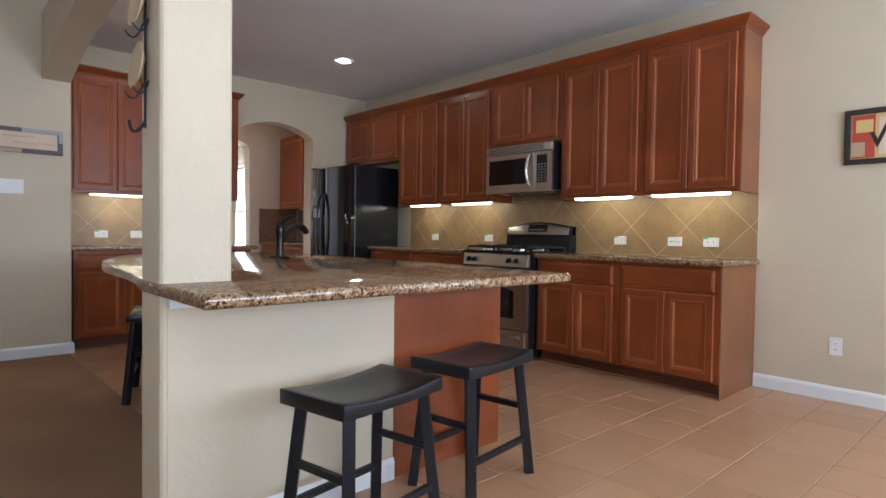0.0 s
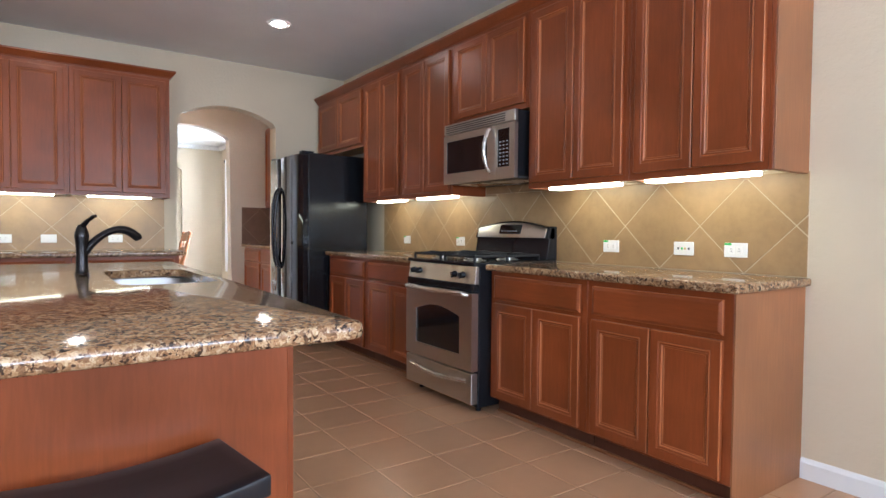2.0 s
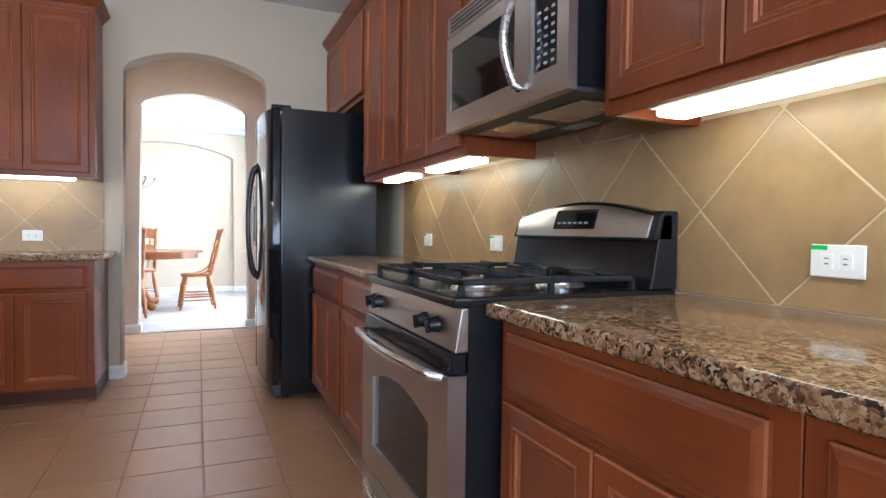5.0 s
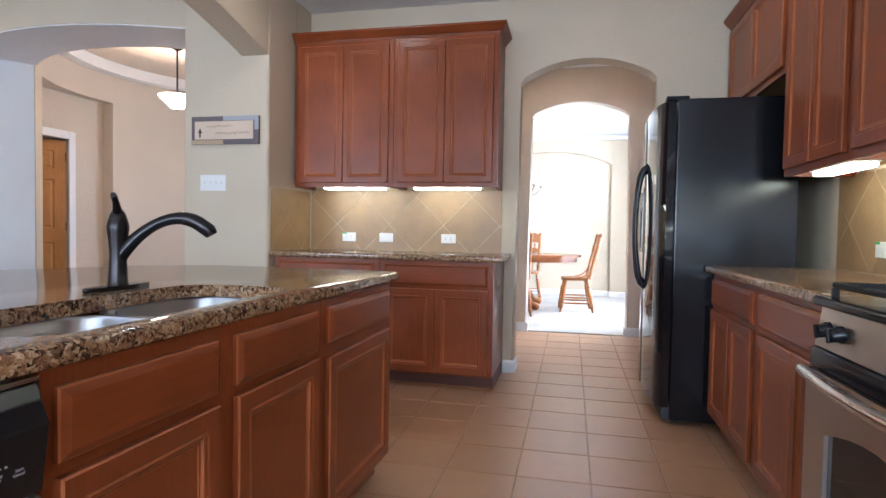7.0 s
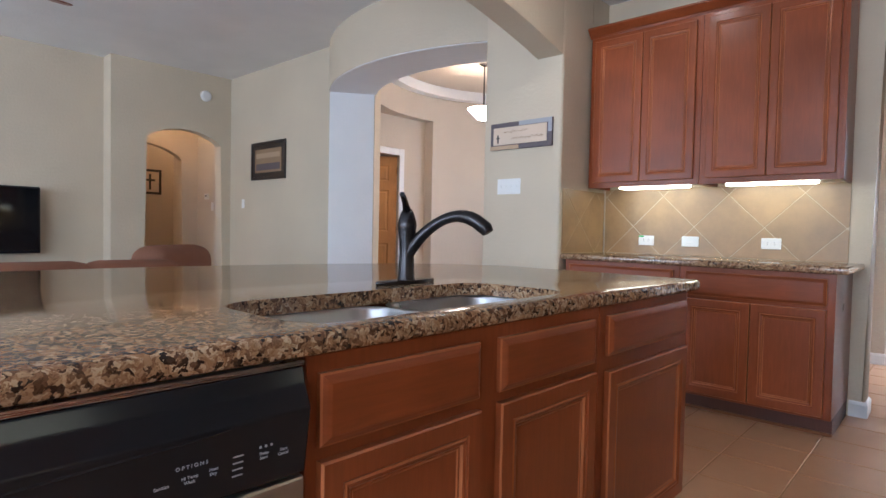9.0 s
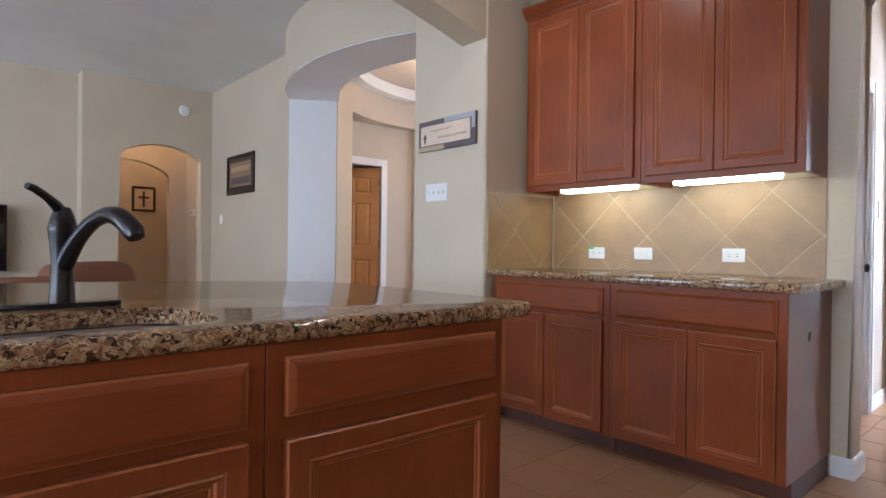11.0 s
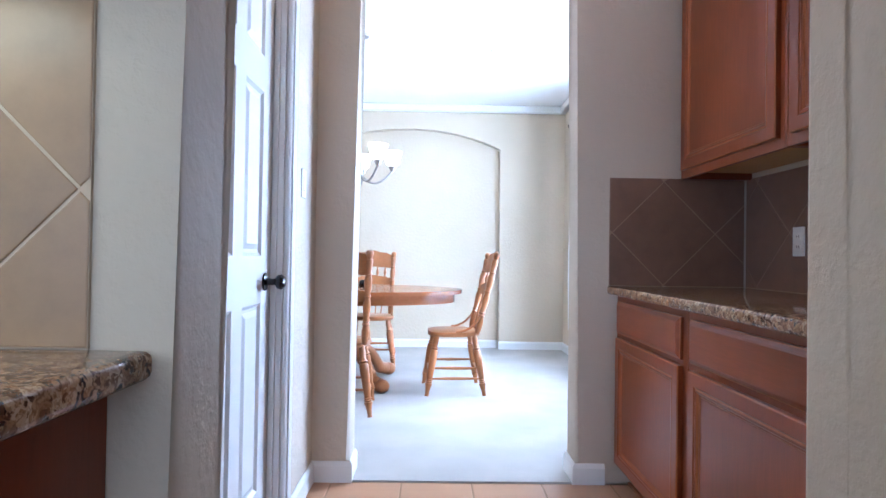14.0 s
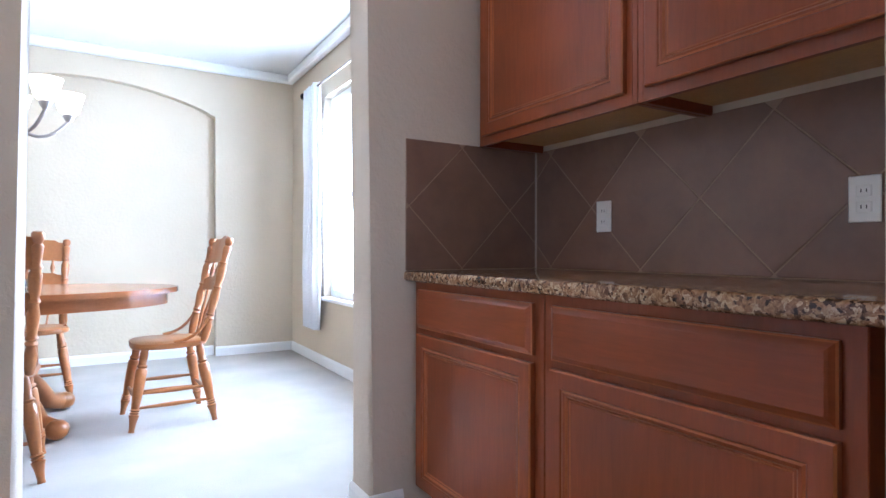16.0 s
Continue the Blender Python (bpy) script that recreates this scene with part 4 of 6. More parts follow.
def dishwasher(m):
    g = thing("dishwasher", m, "dishwasher with glossy black control panel and steel door", "dishwasher")
    w = 0.6
    part("body", box(0.004, w - 0.004, 0.02, 0.56, 0.1, 0.842), BLACK, g)
    part("kick_plate", box(0.004, w - 0.004, 0.07, 0.1, 0.0, 0.1), BLACK, g)
    part("door", box(0.004, w - 0.004, -0.02, 0.03, 0.11, 0.664, 0.006, 2), STEEL, g)
    panel = part("control_panel", side_prism([(-0.02, 0.669), (0.03, 0.669), (0.03, 0.839), (-0.012, 0.839), (-0.02, 0.812), (-0.036, 0.777)], 0.004, w - 0.004, 0.003), BLACK, g)
    part("trim_strip", box(0.004, w - 0.004, -0.014, 0.02, 0.841, 0.849), STEELV, panel, "thin steel trim")
    # lettering lies on the lower slope of the panel, which leans back towards its foot
    def on_panel(x, z):
        return pose(x, -0.0204 - (z - 0.669) * 0.1482, z, 98.4, 0, 0)

    text("lettering", "O P T I O N S", 0.0075, GREYBLUE, panel, on_panel(0.411, 0.734))
    for x, z, words in ((0.372, 0.714, "Sanitize"), (0.409, 0.718, "Hi Temp"), (0.409, 0.711, "Wash"), (0.442, 0.72, "Heat"), (0.442, 0.713, "Dry"), (0.519, 0.722, "Delay"), (0.519, 0.715, "Start"), (0.552, 0.72, "Start"), (0.552, 0.713, "Cancel")):
        text("lettering", words, 0.0065, GREYBLUE, panel, on_panel(x, z))
    for i in range(4):
        b = box(-0.008, 0.008, -0.001, 0.001, 0, 0.0008)
        bmesh.ops.transform(b, matrix=on_panel(0.478, 0.699 + 0.01 * i), verts=b.verts)
        part("marking", b, GREYBLUE, panel)
    for i in range(3):
        b = lathe([(0.0022, 0), (0.002, 0.001)], 10)
        bmesh.ops.transform(b, matrix=on_panel(0.512 + 0.009 * i, 0.733), verts=b.verts)
        part("indicator", b, GREYBLUE, panel)
    hp = [(0.02, -0.0305, 0.752), (0.18, -0.0325, 0.762), (0.4, -0.0335, 0.768), (0.58, -0.0305, 0.781)]
    soft(part("grip_ridge", tube(hp, 0.003, 8), BLACK, panel, "curved grip ridge"))
    return g


dishwasher(pose(2.553, 2.522, 0, 0, 0, 88.6))
tagged(part("island_filler", box(2.3, 2.535, 2.337, 2.515, 0.0, ISLAND - 0.041, 0.003), CHERRY), "cherry-stained filler beside the dishwasher", "panel")


# ---- sink and faucet ----
def sink():
    g = thing("sink", pose(0, 0, 0), "stainless steel double-bowl undermount sink", "sink")
    for y0, y1, deep in ((3.155, 3.625, 0.2), (3.65, 4.07, 0.17)):
        b = bmesh.new()
        rings = []
        for inset, z in ((-0.012, 0.85), (0.0, 0.85), (0.004, 0.842), (0.008, 0.85 - deep + 0.03), (0.035, 0.85 - deep)):
            pts = []
            r = 0.085 - inset * 0.5
            for cx, cy, a in ((2.535 - r - inset, y0 + r + inset, -90), (2.535 - r - inset, y1 - r - inset, 0), (2.15 + r + inset, y1 - r - inset, 90), (2.15 + r + inset, y0 + r + inset, 180)):
                pts += round_corner(cx, cy, r, a, a + 90, 6)
            rings.append([b.verts.new((x, y, z)) for x, y in pts])
        for a, c in zip(rings, rings[1:]):
            for i in range(len(a)):
                b.faces.new((a[i], c[i], c[(i + 1) % len(a)], a[(i + 1) % len(a)]))
        b.faces.new(rings[-1])
        bowl = soft(part("bowl", b, SINKSTEEL, g), 60)
        soft(part("drain", moved(lathe([(0.045, 0), (0.042, 0.004), (0.02, 0.002)], 20), 2.34, (y0 + y1) / 2, 0.851 - deep), STEELV, bowl))
    return g


sink()


def faucet(x, y):
    g = thing("faucet", pose(x, y, ISLAND), "oil-rubbed bronze pull-out kitchen faucet", "faucet")
    b = prism([(0.032 * math.cos(a), 0.125 * math.sin(a)) for a in (2 * math.pi * i / 28 for i in range(28))], 0, 0.012, 0.004, 2)
    soft(part("deck_plate", b, BRONZE, g))
    soft(part("post", lathe([(0.03, 0.01), (0.027, 0.02), (0.025, 0.06), (0.023, 0.1), (0.026, 0.145), (0.03, 0.175), (0.031, 0.185), (0.028, 0.2), (0.02, 0.225), (0.014, 0.235)], 20), BRONZE, g))
    pts = arc((0.0, 0, 0.085), (0.035, 0, 0.15), (0.1, 0, 0.19), 6) + arc((0.1, 0, 0.19), (0.17, 0, 0.23), (0.225, 0, 0.195), 6)[1:] + [Vector((0.255, 0, 0.172)), Vector((0.262, 0, 0.16))]
    rad = [0.02, 0.02, 0.02, 0.019, 0.018, 0.0175, 0.017, 0.017, 0.0175, 0.0185, 0.02, 0.0215, 0.022, 0.022, 0.018]
    pts = [pose(0, 0, 0, 0, 0, 21) @ Vector((p.x * 1.02, 0, p.z + 0.02 * p.x)) for p in pts]
    soft(part("spout", tube(pts, rad[: len(pts)], 14), BRONZE, g))
    lv = [(0, 0, 0.22), (0.012, -0.017, 0.24), (0.024, -0.034, 0.255), (0.042, -0.06, 0.272), (0.052, -0.074, 0.276)]
    soft(part("lever", tube(lv, [0.014, 0.012, 0.0095, 0.009, 0.008], 10), BRONZE, g))
    return g


faucet(2.06, 3.845)


# ---- bar stools ----
def saddle_stool(m, label):
    g = thing("bar_stool", m, label, "stool", "saddle bar stools")
    L, D, Z = 0.48, 0.31, 0.53
    b = bmesh.new()
    nx, ny = 14, 6
    grid = {}
    for i in range(nx + 1):
        for j in range(ny + 1):
            x, y = -L / 2 + L * i / nx, -D / 2 + D * j / ny
            dip = 0.026 * (1 - (2 * x / L) ** 2) * (1 - 0.3 * abs(2 * y / D))
            for k in (0, 1):
                z = Z + 0.022 - dip if k else Z - 0.03 - dip * 0.25
                grid[i, j, k] = b.verts.new((x, y, z))
    for i in range(nx):
        for j in range(ny):
            b.faces.new((grid[i, j, 1], grid[i + 1, j, 1], grid[i + 1, j + 1, 1], grid[i, j + 1, 1]))
            b.faces.new((grid[i, j, 0], grid[i, j + 1, 0], grid[i + 1, j + 1, 0], grid[i + 1, j, 0]))
    for i in range(nx):
        b.faces.new((grid[i, 0, 0], grid[i + 1, 0, 0], grid[i + 1, 0, 1], grid[i, 0, 1]))
        b.faces.new((grid[i, ny, 1], grid[i + 1, ny, 1], grid[i + 1, ny, 0], grid[i, ny, 0]))
    for j in range(ny):
        b.faces.new((grid[0, j, 1], grid[0, j + 1, 1], grid[0, j + 1, 0], grid[0, j, 0]))
        b.faces.new((grid[nx, j, 0], grid[nx, j + 1, 0], grid[nx, j + 1, 1], grid[nx, j, 1]))
    bmesh.ops.recalc_face_normals(b, faces=b.faces)
    sharp = [e for e in b.edges if len(e.link_faces) == 2 and e.calc_face_angle(0) > 0.9]
    bmesh.ops.bevel(b, geom=sharp, offset=0.006, segments=2, affect="EDGES", profile=0.5)
    soft(part("seat", b, BLACKWOOD, g, "worn black saddle seat"), 35)

    def beam_between(a, c, s):
        q = box(-s, s, -s, s, 0, (Vector(c) - Vector(a)).length, 0.003, 1)
        mm = Matrix.Translation(a) @ (Vector(c) - Vector(a)).to_track_quat("Z", "Y").to_matrix().to_4x4()
        bmesh.ops.transform(q, matrix=mm, verts=q.verts)
        return q

    def at(sx, sy, z):
        t = 1 - z / 0.52
        return (sx * (0.178 + 0.04 * t), sy * (0.11 + 0.045 * t), z)

    for sx in (-1, 1):
        for sy in (-1, 1):
            part("leg", beam_between(at(sx, sy, 0.0), at(sx, sy, 0.515), 0.02), BLACKWOOD, g)
    for sy in (-1, 1):
        part("stretcher", beam_between(at(-1, sy, 0.16), at(1, sy, 0.16), 0.012), BLACKWOOD, g)
    for sx in (-1, 1):
        part("stretcher", beam_between(at(sx, -1, 0.3), at(sx, 1, 0.3), 0.012), BLACKWOOD, g)
    return g


stool = saddle_stool(pose(1.445, 1.975, 0, 0, 0, 10), "black lacquered saddle stool with worn edges at the bar")
copy_thing(stool, pose(2.085, 2.075, 0, 0, 0, 8))
copy_thing(stool, pose(1.45, 4.33, 0, 0, 0, 70))


# ---- plates, lights and small fittings ----
def outlet(m, kind="outlet", sticker=True, group="wall outlets"):
    """A wall plate facing -y; lies sideways in the splashback."""
    names = {"outlet": "white duplex outlet with horizontal cover plate", "switch": "white rocker switch cover plate", "jack": "white cover plate with cable jacks"}
    g = thing("outlet" if kind != "switch" else "light_switch", m, names[kind], "outlet" if kind != "switch" else "light switch", group)
    part("plate", box(-0.058, 0.058, -0.006, 0, -0.036, 0.036, 0.002, 1), PLATE, g)
    if kind == "outlet":
        for s in (-0.02, 0.02):
            face = part("socket", box(s - 0.014, s + 0.014, -0.008, -0.006, -0.017, 0.017, 0.002, 1), PLATE, g)
            for dz in (-0.006, 0.006):
                part("slot", box(s - 0.005, s + 0.004, -0.0088, -0.008, dz - 0.0012, dz + 0.0012), SLOT, face)
    elif kind == "jack":
        for i, mt in ((-0.03, SLOT), (-0.008, GREEN), (0.01, YELLOWPRINT), (0.032, SLOT)):
            part("jack", box(i - 0.005, i + 0.005, -0.009, -0.006, -0.006, 0.006, 0.001, 1), mt, g)
    else:
        part("rocker", box(-0.03, 0.03, -0.009, -0.006, -0.016, 0.016, 0.002, 1), PLATE, g)
    if sticker:
        part("sticker", box(-0.056, -0.02, -0.0068, -0.006, 0.024, 0.035), GREEN, g, "small green sticker")
    return g


for y, kind, st in ((2.165, "outlet", True), (2.447, "jack", False), (2.927, "outlet", True), (4.46, "outlet", True), (5.31, "switch", True)):
    outlet(pose(W - 0.0075, y, 1.03, 0, 0, -90), kind, st)
for x, kind, st in ((1.622, "outlet", True), (1.938, "switch", False), (2.447, "outlet", False)):
    outlet(pose(x, N - 0.0075, 1.018), kind, st)
outlet(pose(W, 1.35, 0.36, 0, 90, -90), "outlet", False)
outlet(pose(W - 0.0075, 8.23, 1.12, 0, 90, -90), "outlet", False)
outlet(pose(W - 0.0075, 7.38, 1.12, 0, 90, -90), "outlet", False)
outlet(pose(1.70, 2.3, 0.36, 0, 90, 0), "outlet", True)
outlet(pose(-3.65, YL, 1.355, 0, 90, 0), "switch", False)
outlet(pose(-4.52, YL, 1.33, 0, 90, 0), "switch", False)
outlet(pose(2.755, 8.36, 1.33, 0, 90, 90), "switch", False)
sw = thing("light_switch", pose(0.833, 6.08, 1.4), "white four-gang switch plate beside the archway", "light switch")
part("plate", box(-0.105, 0.105, -0.006, 0, -0.058, 0.058, 0.002, 1), PLATE, sw)
for i in range(4):
    part("toggle", box(-0.075 + 0.047 * i, -0.066 + 0.047 * i, -0.014, -0.006, -0.01, 0.01, 0.001, 1), PLATE, sw)


def strip_light(m, w):
    g = thing("under_cabinet_light", m, "lit white fluorescent strip under the cabinet", "strip light", "under-cabinet lights")
    part("housing", box(-0.02, w + 0.02, -0.002, 0.105, 0.0, 0.016, 0.003, 1), PLATE, g)
    part("diffuser", box(0, w, 0.004, 0.098, -0.022, 0.0, 0.008, 2), TUBE, g, "glowing ribbed diffuser")
    part("switch_button", moved(lathe([(0.006, 0), (0.006, 0.007)], 8), w + 0.012, 0.06, -0.007), PLATE, g)
    return g


for y1, w in ((2.54, 0.56), (3.24, 0.5), (4.8, 0.5), (5.5, 0.42)):
    strip_light(pose(W - 0.24, y1, 1.398, 0, 0, -90), w)
for x, w in ((1.5, 0.48), (2.22, 0.5)):
    strip_light(pose(x, N - 0.24, 1.408), w)


def downlight(x, y, bulb=BULB):
    g = thing("recessed_downlight", pose(x, y, H), "lit recessed ceiling downlight with white trim", "downlight", "recessed downlights")
    b = lathe([(0.1, 0), (0.098, -0.006), (0.085, -0.008), (0.075, 0.0)], 28)
    soft(part("trim_ring", b, TRIM, g))
    soft(part("bulb", lathe([(0.055, -0.001), (0.046, -0.01), (0.024, -0.015), (0.005, -0.016)], 20), bulb, g))
    return g


downlight(3.53, 5.4)
downlight(1.91, 5.42)
# Unseen downlight, added to warm the wall above the dining arch.
downlight(3.45, 7.75, HALLFILL)


# ---- hall door ----
def six_panel_door(name, m, w, h, material, label, knob_right=True, knob_mat=BRONZE):
    """A six-panel door leaf in the xz plane, front towards -y."""
    g = thing(name, m, label, "door")
    bm = bmesh.new()
    xs = [0, 0.11, w / 2 - 0.045, w / 2 + 0.045, w - 0.11, w]
    zs = [0, 0.22, 0.86, 1.02, 1.58, 1.7, h - 0.12, h]
    for i in range(5):
        for j in range(7):
            x0, x1, z0, z1 = xs[i], xs[i + 1], zs[j], zs[j + 1]
            if i in (1, 3) and j in (1, 3, 5):
                rings = []
                for inset, y in ((0, 0), (0.012, 0.009), (0.022, 0.009), (0.04, 0.002)):
                    rings.append([bm.verts.new(p) for p in ((x0 + inset, y, z0 + inset), (x1 - inset, y, z0 + inset), (x1 - inset, y, z1 - inset), (x0 + inset, y, z1 - inset))])
                for a, c in zip(rings, rings[1:]):
                    for k in range(4):
                        bm.faces.new((a[k], a[(k + 1) % 4], c[(k + 1) % 4], c[k]))
                bm.faces.new(rings[-1])
            else:
                bm.faces.new([bm.verts.new(p) for p in ((x0, 0, z0), (x1, 0, z0), (x1, 0, z1), (x0, 0, z1))])
    bmesh.ops.remove_doubles(bm, verts=bm.verts, dist=1e-5)
    box(0, w, 0.012, 0.036, 0, h, bm=bm)
    part("leaf", bm, material, g)
    kx = w - 0.065 if knob_right else 0.065
    b = lathe([(0.032, 0), (0.03, 0.006), (0.012, 0.01), (0.011, 0.035), (0.024, 0.045), (0.027, 0.058), (0.018, 0.07), (0.004, 0.073)], 18)
    bmesh.ops.transform(b, matrix=pose(kx, 0, 0.93, 90, 0, 0), verts=b.verts)
    soft(part("knob", b, knob_mat, g, "dark bronze round knob"))
    for z in (0.2, 1.0, 1.8):
        part("hinge", box((w - 0.004) * (not knob_right), (w - 0.004) * (not knob_right) + 0.012, -0.004, 0.004, z, z + 0.09), knob_mat, g)
    return g


six_panel_door("hall_door", pose(2.712, 7.385, 0.012, 0, 0, 90), 0.68, 2.03, TRIM, "white six-panel closet door with bronze knob")
cs = bmesh.new()
for a in ((2.755, 2.773, 7.285, 7.375, 0, 2.145), (2.755, 2.773, 8.075, 8.165, 0, 2.145), (2.755, 2.773, 7.375, 8.075, 2.055, 2.145), (2.773, 2.779, 8.1, 8.155, 0, 2.13), (2.773, 2.779, 7.295, 7.35, 0, 2.13)):
    box(*a, 0.005, 1, bm=cs)
structure("trim_door_casing", cs, TRIM, "white door casing")
cs = bmesh.new()
for a in ((2.62, 2.754, 7.37, 7.384, 0, 2.047), (2.62, 2.754, 8.066, 8.08, 0, 2.047), (2.62, 2.754, 7.37, 8.08, 2.047, 2.06), (2.72, 2.735, 8.054, 8.066, 0, 2.047)):
    box(*a, bm=cs)
structure("trim_door_jamb", cs, TRIM, "white door jamb")

# rotunda door, ajar in its recess
six_panel_door("rotunda_door", pose(-2.786, 7.287, 0.01, 0, 0, 52), 0.74, 2.03, PINEDOOR, "honey-stained six-panel door standing ajar", knob_right=False)
cs = bmesh.new()
for a0, a1, z0, z1 in ((7.87, 7.96, 0, 2.145), (7.13, 7.87, 2.055, 2.145)):
    box(-2.3, -2.28, a0, a1, z0, z1, 0.004, 1, bm=cs)
structure("trim_rotunda_casing", cs, TRIM, "white door casing in the rotunda recess")


# ---- dining room ----
def turned(length, r=0.02, marks=((0.12, 0.75), (0.2, 1.15), (0.3, 0.8), (0.55, 1.1), (0.7, 1.2), (0.75, 0.75), (0.8, 1.2), (0.85, 0.75), (0.9, 1.1))):
    prof = [(r * 0.7, 0)]
    for t, k in marks:
        prof.append((r * k, length * t))
    prof.append((r * 0.75, length))
    return prof


def dining_chair(m, label):
    g = thing("dining_chair", m, label, "chair", "chairs round the dining table")
    seat = [(0.2 * math.copysign(abs(math.cos(a)) ** 0.6, math.cos(a)) * (1.05 if math.sin(a) < 0 else 0.95), 0.2 * math.copysign(abs(math.sin(a)) ** 0.7, math.sin(a))) for a in (2 * math.pi * i / 32 for i in range(32))]
    soft(part("seat", prism(seat, 0.43, 0.462, 0.01, 2), OAK, g, "rounded honey oak seat"), 50)

    def spin(name, a, c, r, marks=None, mt=OAK):
        length = (Vector(c) - Vector(a)).length
        b = lathe(turned(length, r) if marks is None else turned(length, r, marks), 12)
        bmesh.ops.transform(b, matrix=between(a, c), verts=b.verts)
        return soft(part(name, b, mt, g), 50)

    leg = ((0.03, 0.6), (0.1, 0.72), (0.16, 0.95), (0.2, 1.15), (0.215, 0.8), (0.23, 1.15), (0.245, 0.8), (0.26, 1.15), (0.275, 0.85), (0.4, 1.05), (0.6, 1.22), (0.73, 1.25), (0.755, 0.8), (0.78, 1.2), (0.805, 0.8), (0.9, 0.95))
    feet = {}
    for sx in (-1, 1):
        for sy in (-1, 1):
            a, c = (sx * 0.215, sy * 0.215, 0.0), (sx * 0.15, sy * 0.14, 0.44)
            spin("leg", a, c, 0.024, leg)
            feet[sx, sy] = (Vector(a), Vector(c))
    rod = ((0.1, 0.8), (0.5, 1.3), (0.9, 0.8))
    for sx in (-1, 1):
        for t in (0.28, 0.45):
            spin("stretcher", feet[sx, -1][0].lerp(feet[sx, -1][1], t), feet[sx, 1][0].lerp(feet[sx, 1][1], t), 0.01, rod)
    spin("stretcher", feet[-1, -1][0].lerp(feet[-1, -1][1], 0.38), feet[1, -1][0].lerp(feet[1, -1][1], 0.38), 0.01, rod)
    spin("stretcher", feet[-1, 1][0].lerp(feet[-1, 1][1], 0.38), feet[1, 1][0].lerp(feet[1, 1][1], 0.38), 0.01, rod)
    post = ((0.05, 1.0), (0.14, 1.12), (0.2, 0.8), (0.22, 1.12), (0.24, 0.8), (0.26, 1.12), (0.28, 0.85), (0.42, 1.15), (0.5, 0.8), (0.52, 1.12), (0.54, 0.8), (0.6, 1.05), (0.7, 1.15), (0.735, 0.8), (0.755, 1.12), (0.775, 0.8), (0.86, 1.0), (0.9, 1.1), (0.92, 0.7), (0.95, 1.1), (0.985, 1.1))
    tops = {}
    for sx in (-1, 1):
        a, c = (sx * 0.17, 0.16, 0.455), (sx * 0.2, 0.3, 1.06)
        spin("back_post", a, c, 0.0225, post)
        tops[sx] = (Vector(a), Vector(c))
    for t0, t1, wav, name in ((0.74, 0.96, 0.03, "crest_rail"), (0.46, 0.58, 0.02, "back_rail")):
        b = bmesh.new()
        n = 24
        rows = []
        for i in range(n + 1):
            u = i / n
            lo = tops[-1][0].lerp(tops[-1][1], t0).lerp(tops[1][0].lerp(tops[1][1], t0), u)
            hi = tops[-1][0].lerp(tops[-1][1], t1).lerp(tops[1][0].lerp(tops[1][1], t1), u)
            bow = 0.035 * math.sin(math.pi * u)
            hz = wav * (math.sin(math.pi * u) ** 2 + 0.35 * math.sin(3 * math.pi * u) ** 2 * (0.15 < u < 0.85))
            rows.append([b.verts.new((p.x, p.y + bow + dy, p.z + dz)) for p, dy, dz in ((lo, -0.009, hz * 0.3), (lo, 0.009, hz * 0.3), (hi, 0.009, hz), (hi, -0.009, hz))])
        for a, c in zip(rows, rows[1:]):
            for k in range(4):
                b.faces.new((a[k], c[k], c[(k + 1) % 4], a[(k + 1) % 4]))
        b.faces.new(rows[0])
        b.faces.new(rows[-1][::-1])
        bmesh.ops.recalc_face_normals(b, faces=b.faces)
        soft(part(name, b, OAK, g), 40)
    for i in range(4):
        u = 0.2 + 0.2 * i
        bow = 0.035 * math.sin(math.pi * u)
        a = tops[-1][0].lerp(tops[-1][1], 0.57).lerp(tops[1][0].lerp(tops[1][1], 0.57), u) + Vector((0, bow, 0))
        c = tops[-1][0].lerp(tops[-1][1], 0.76).lerp(tops[1][0].lerp(tops[1][1], 0.76), u) + Vector((0, bow, 0))
        spin("spindle", a, c, 0.01, ((0.2, 0.7), (0.5, 1.6), (0.8, 0.7)))
        a = Vector((-0.13 + 0.26 * u, 0.17, 0.455))
        c = tops[-1][0].lerp(tops[-1][1], 0.47).lerp(tops[1][0].lerp(tops[1][1], 0.47), u) + Vector((0, bow, 0))
        spin("spindle", a, c, 0.009, ((0.2, 0.7), (0.5, 1.3), (0.8, 0.7)))
    for sx in (-1, 1):
        b = tube(arc((sx * 0.185, 0.0, 0.465), (sx * 0.2, 0.14, 0.47), (sx * 0.185, 0.205, 0.64), 8), 0.009, 8)
        soft(part("arm_brace", b, OAK, g))
    return g


chair = dining_chair(pose(3.46, 10.43, 0.008, 0, 0, -86), "honey oak spindle-back dining chair pulled out from the table")
for m in (pose(2.68, 9.84, 0.008, 0, 0, 184), pose(2.72, 11.4, 0.008, 0, 0, 4), pose(1.95, 9.9, 0.008, 0, 0, 178)):
    tagged(copy_thing(chair, m), "honey oak spindle-back dining chair tucked at the table")


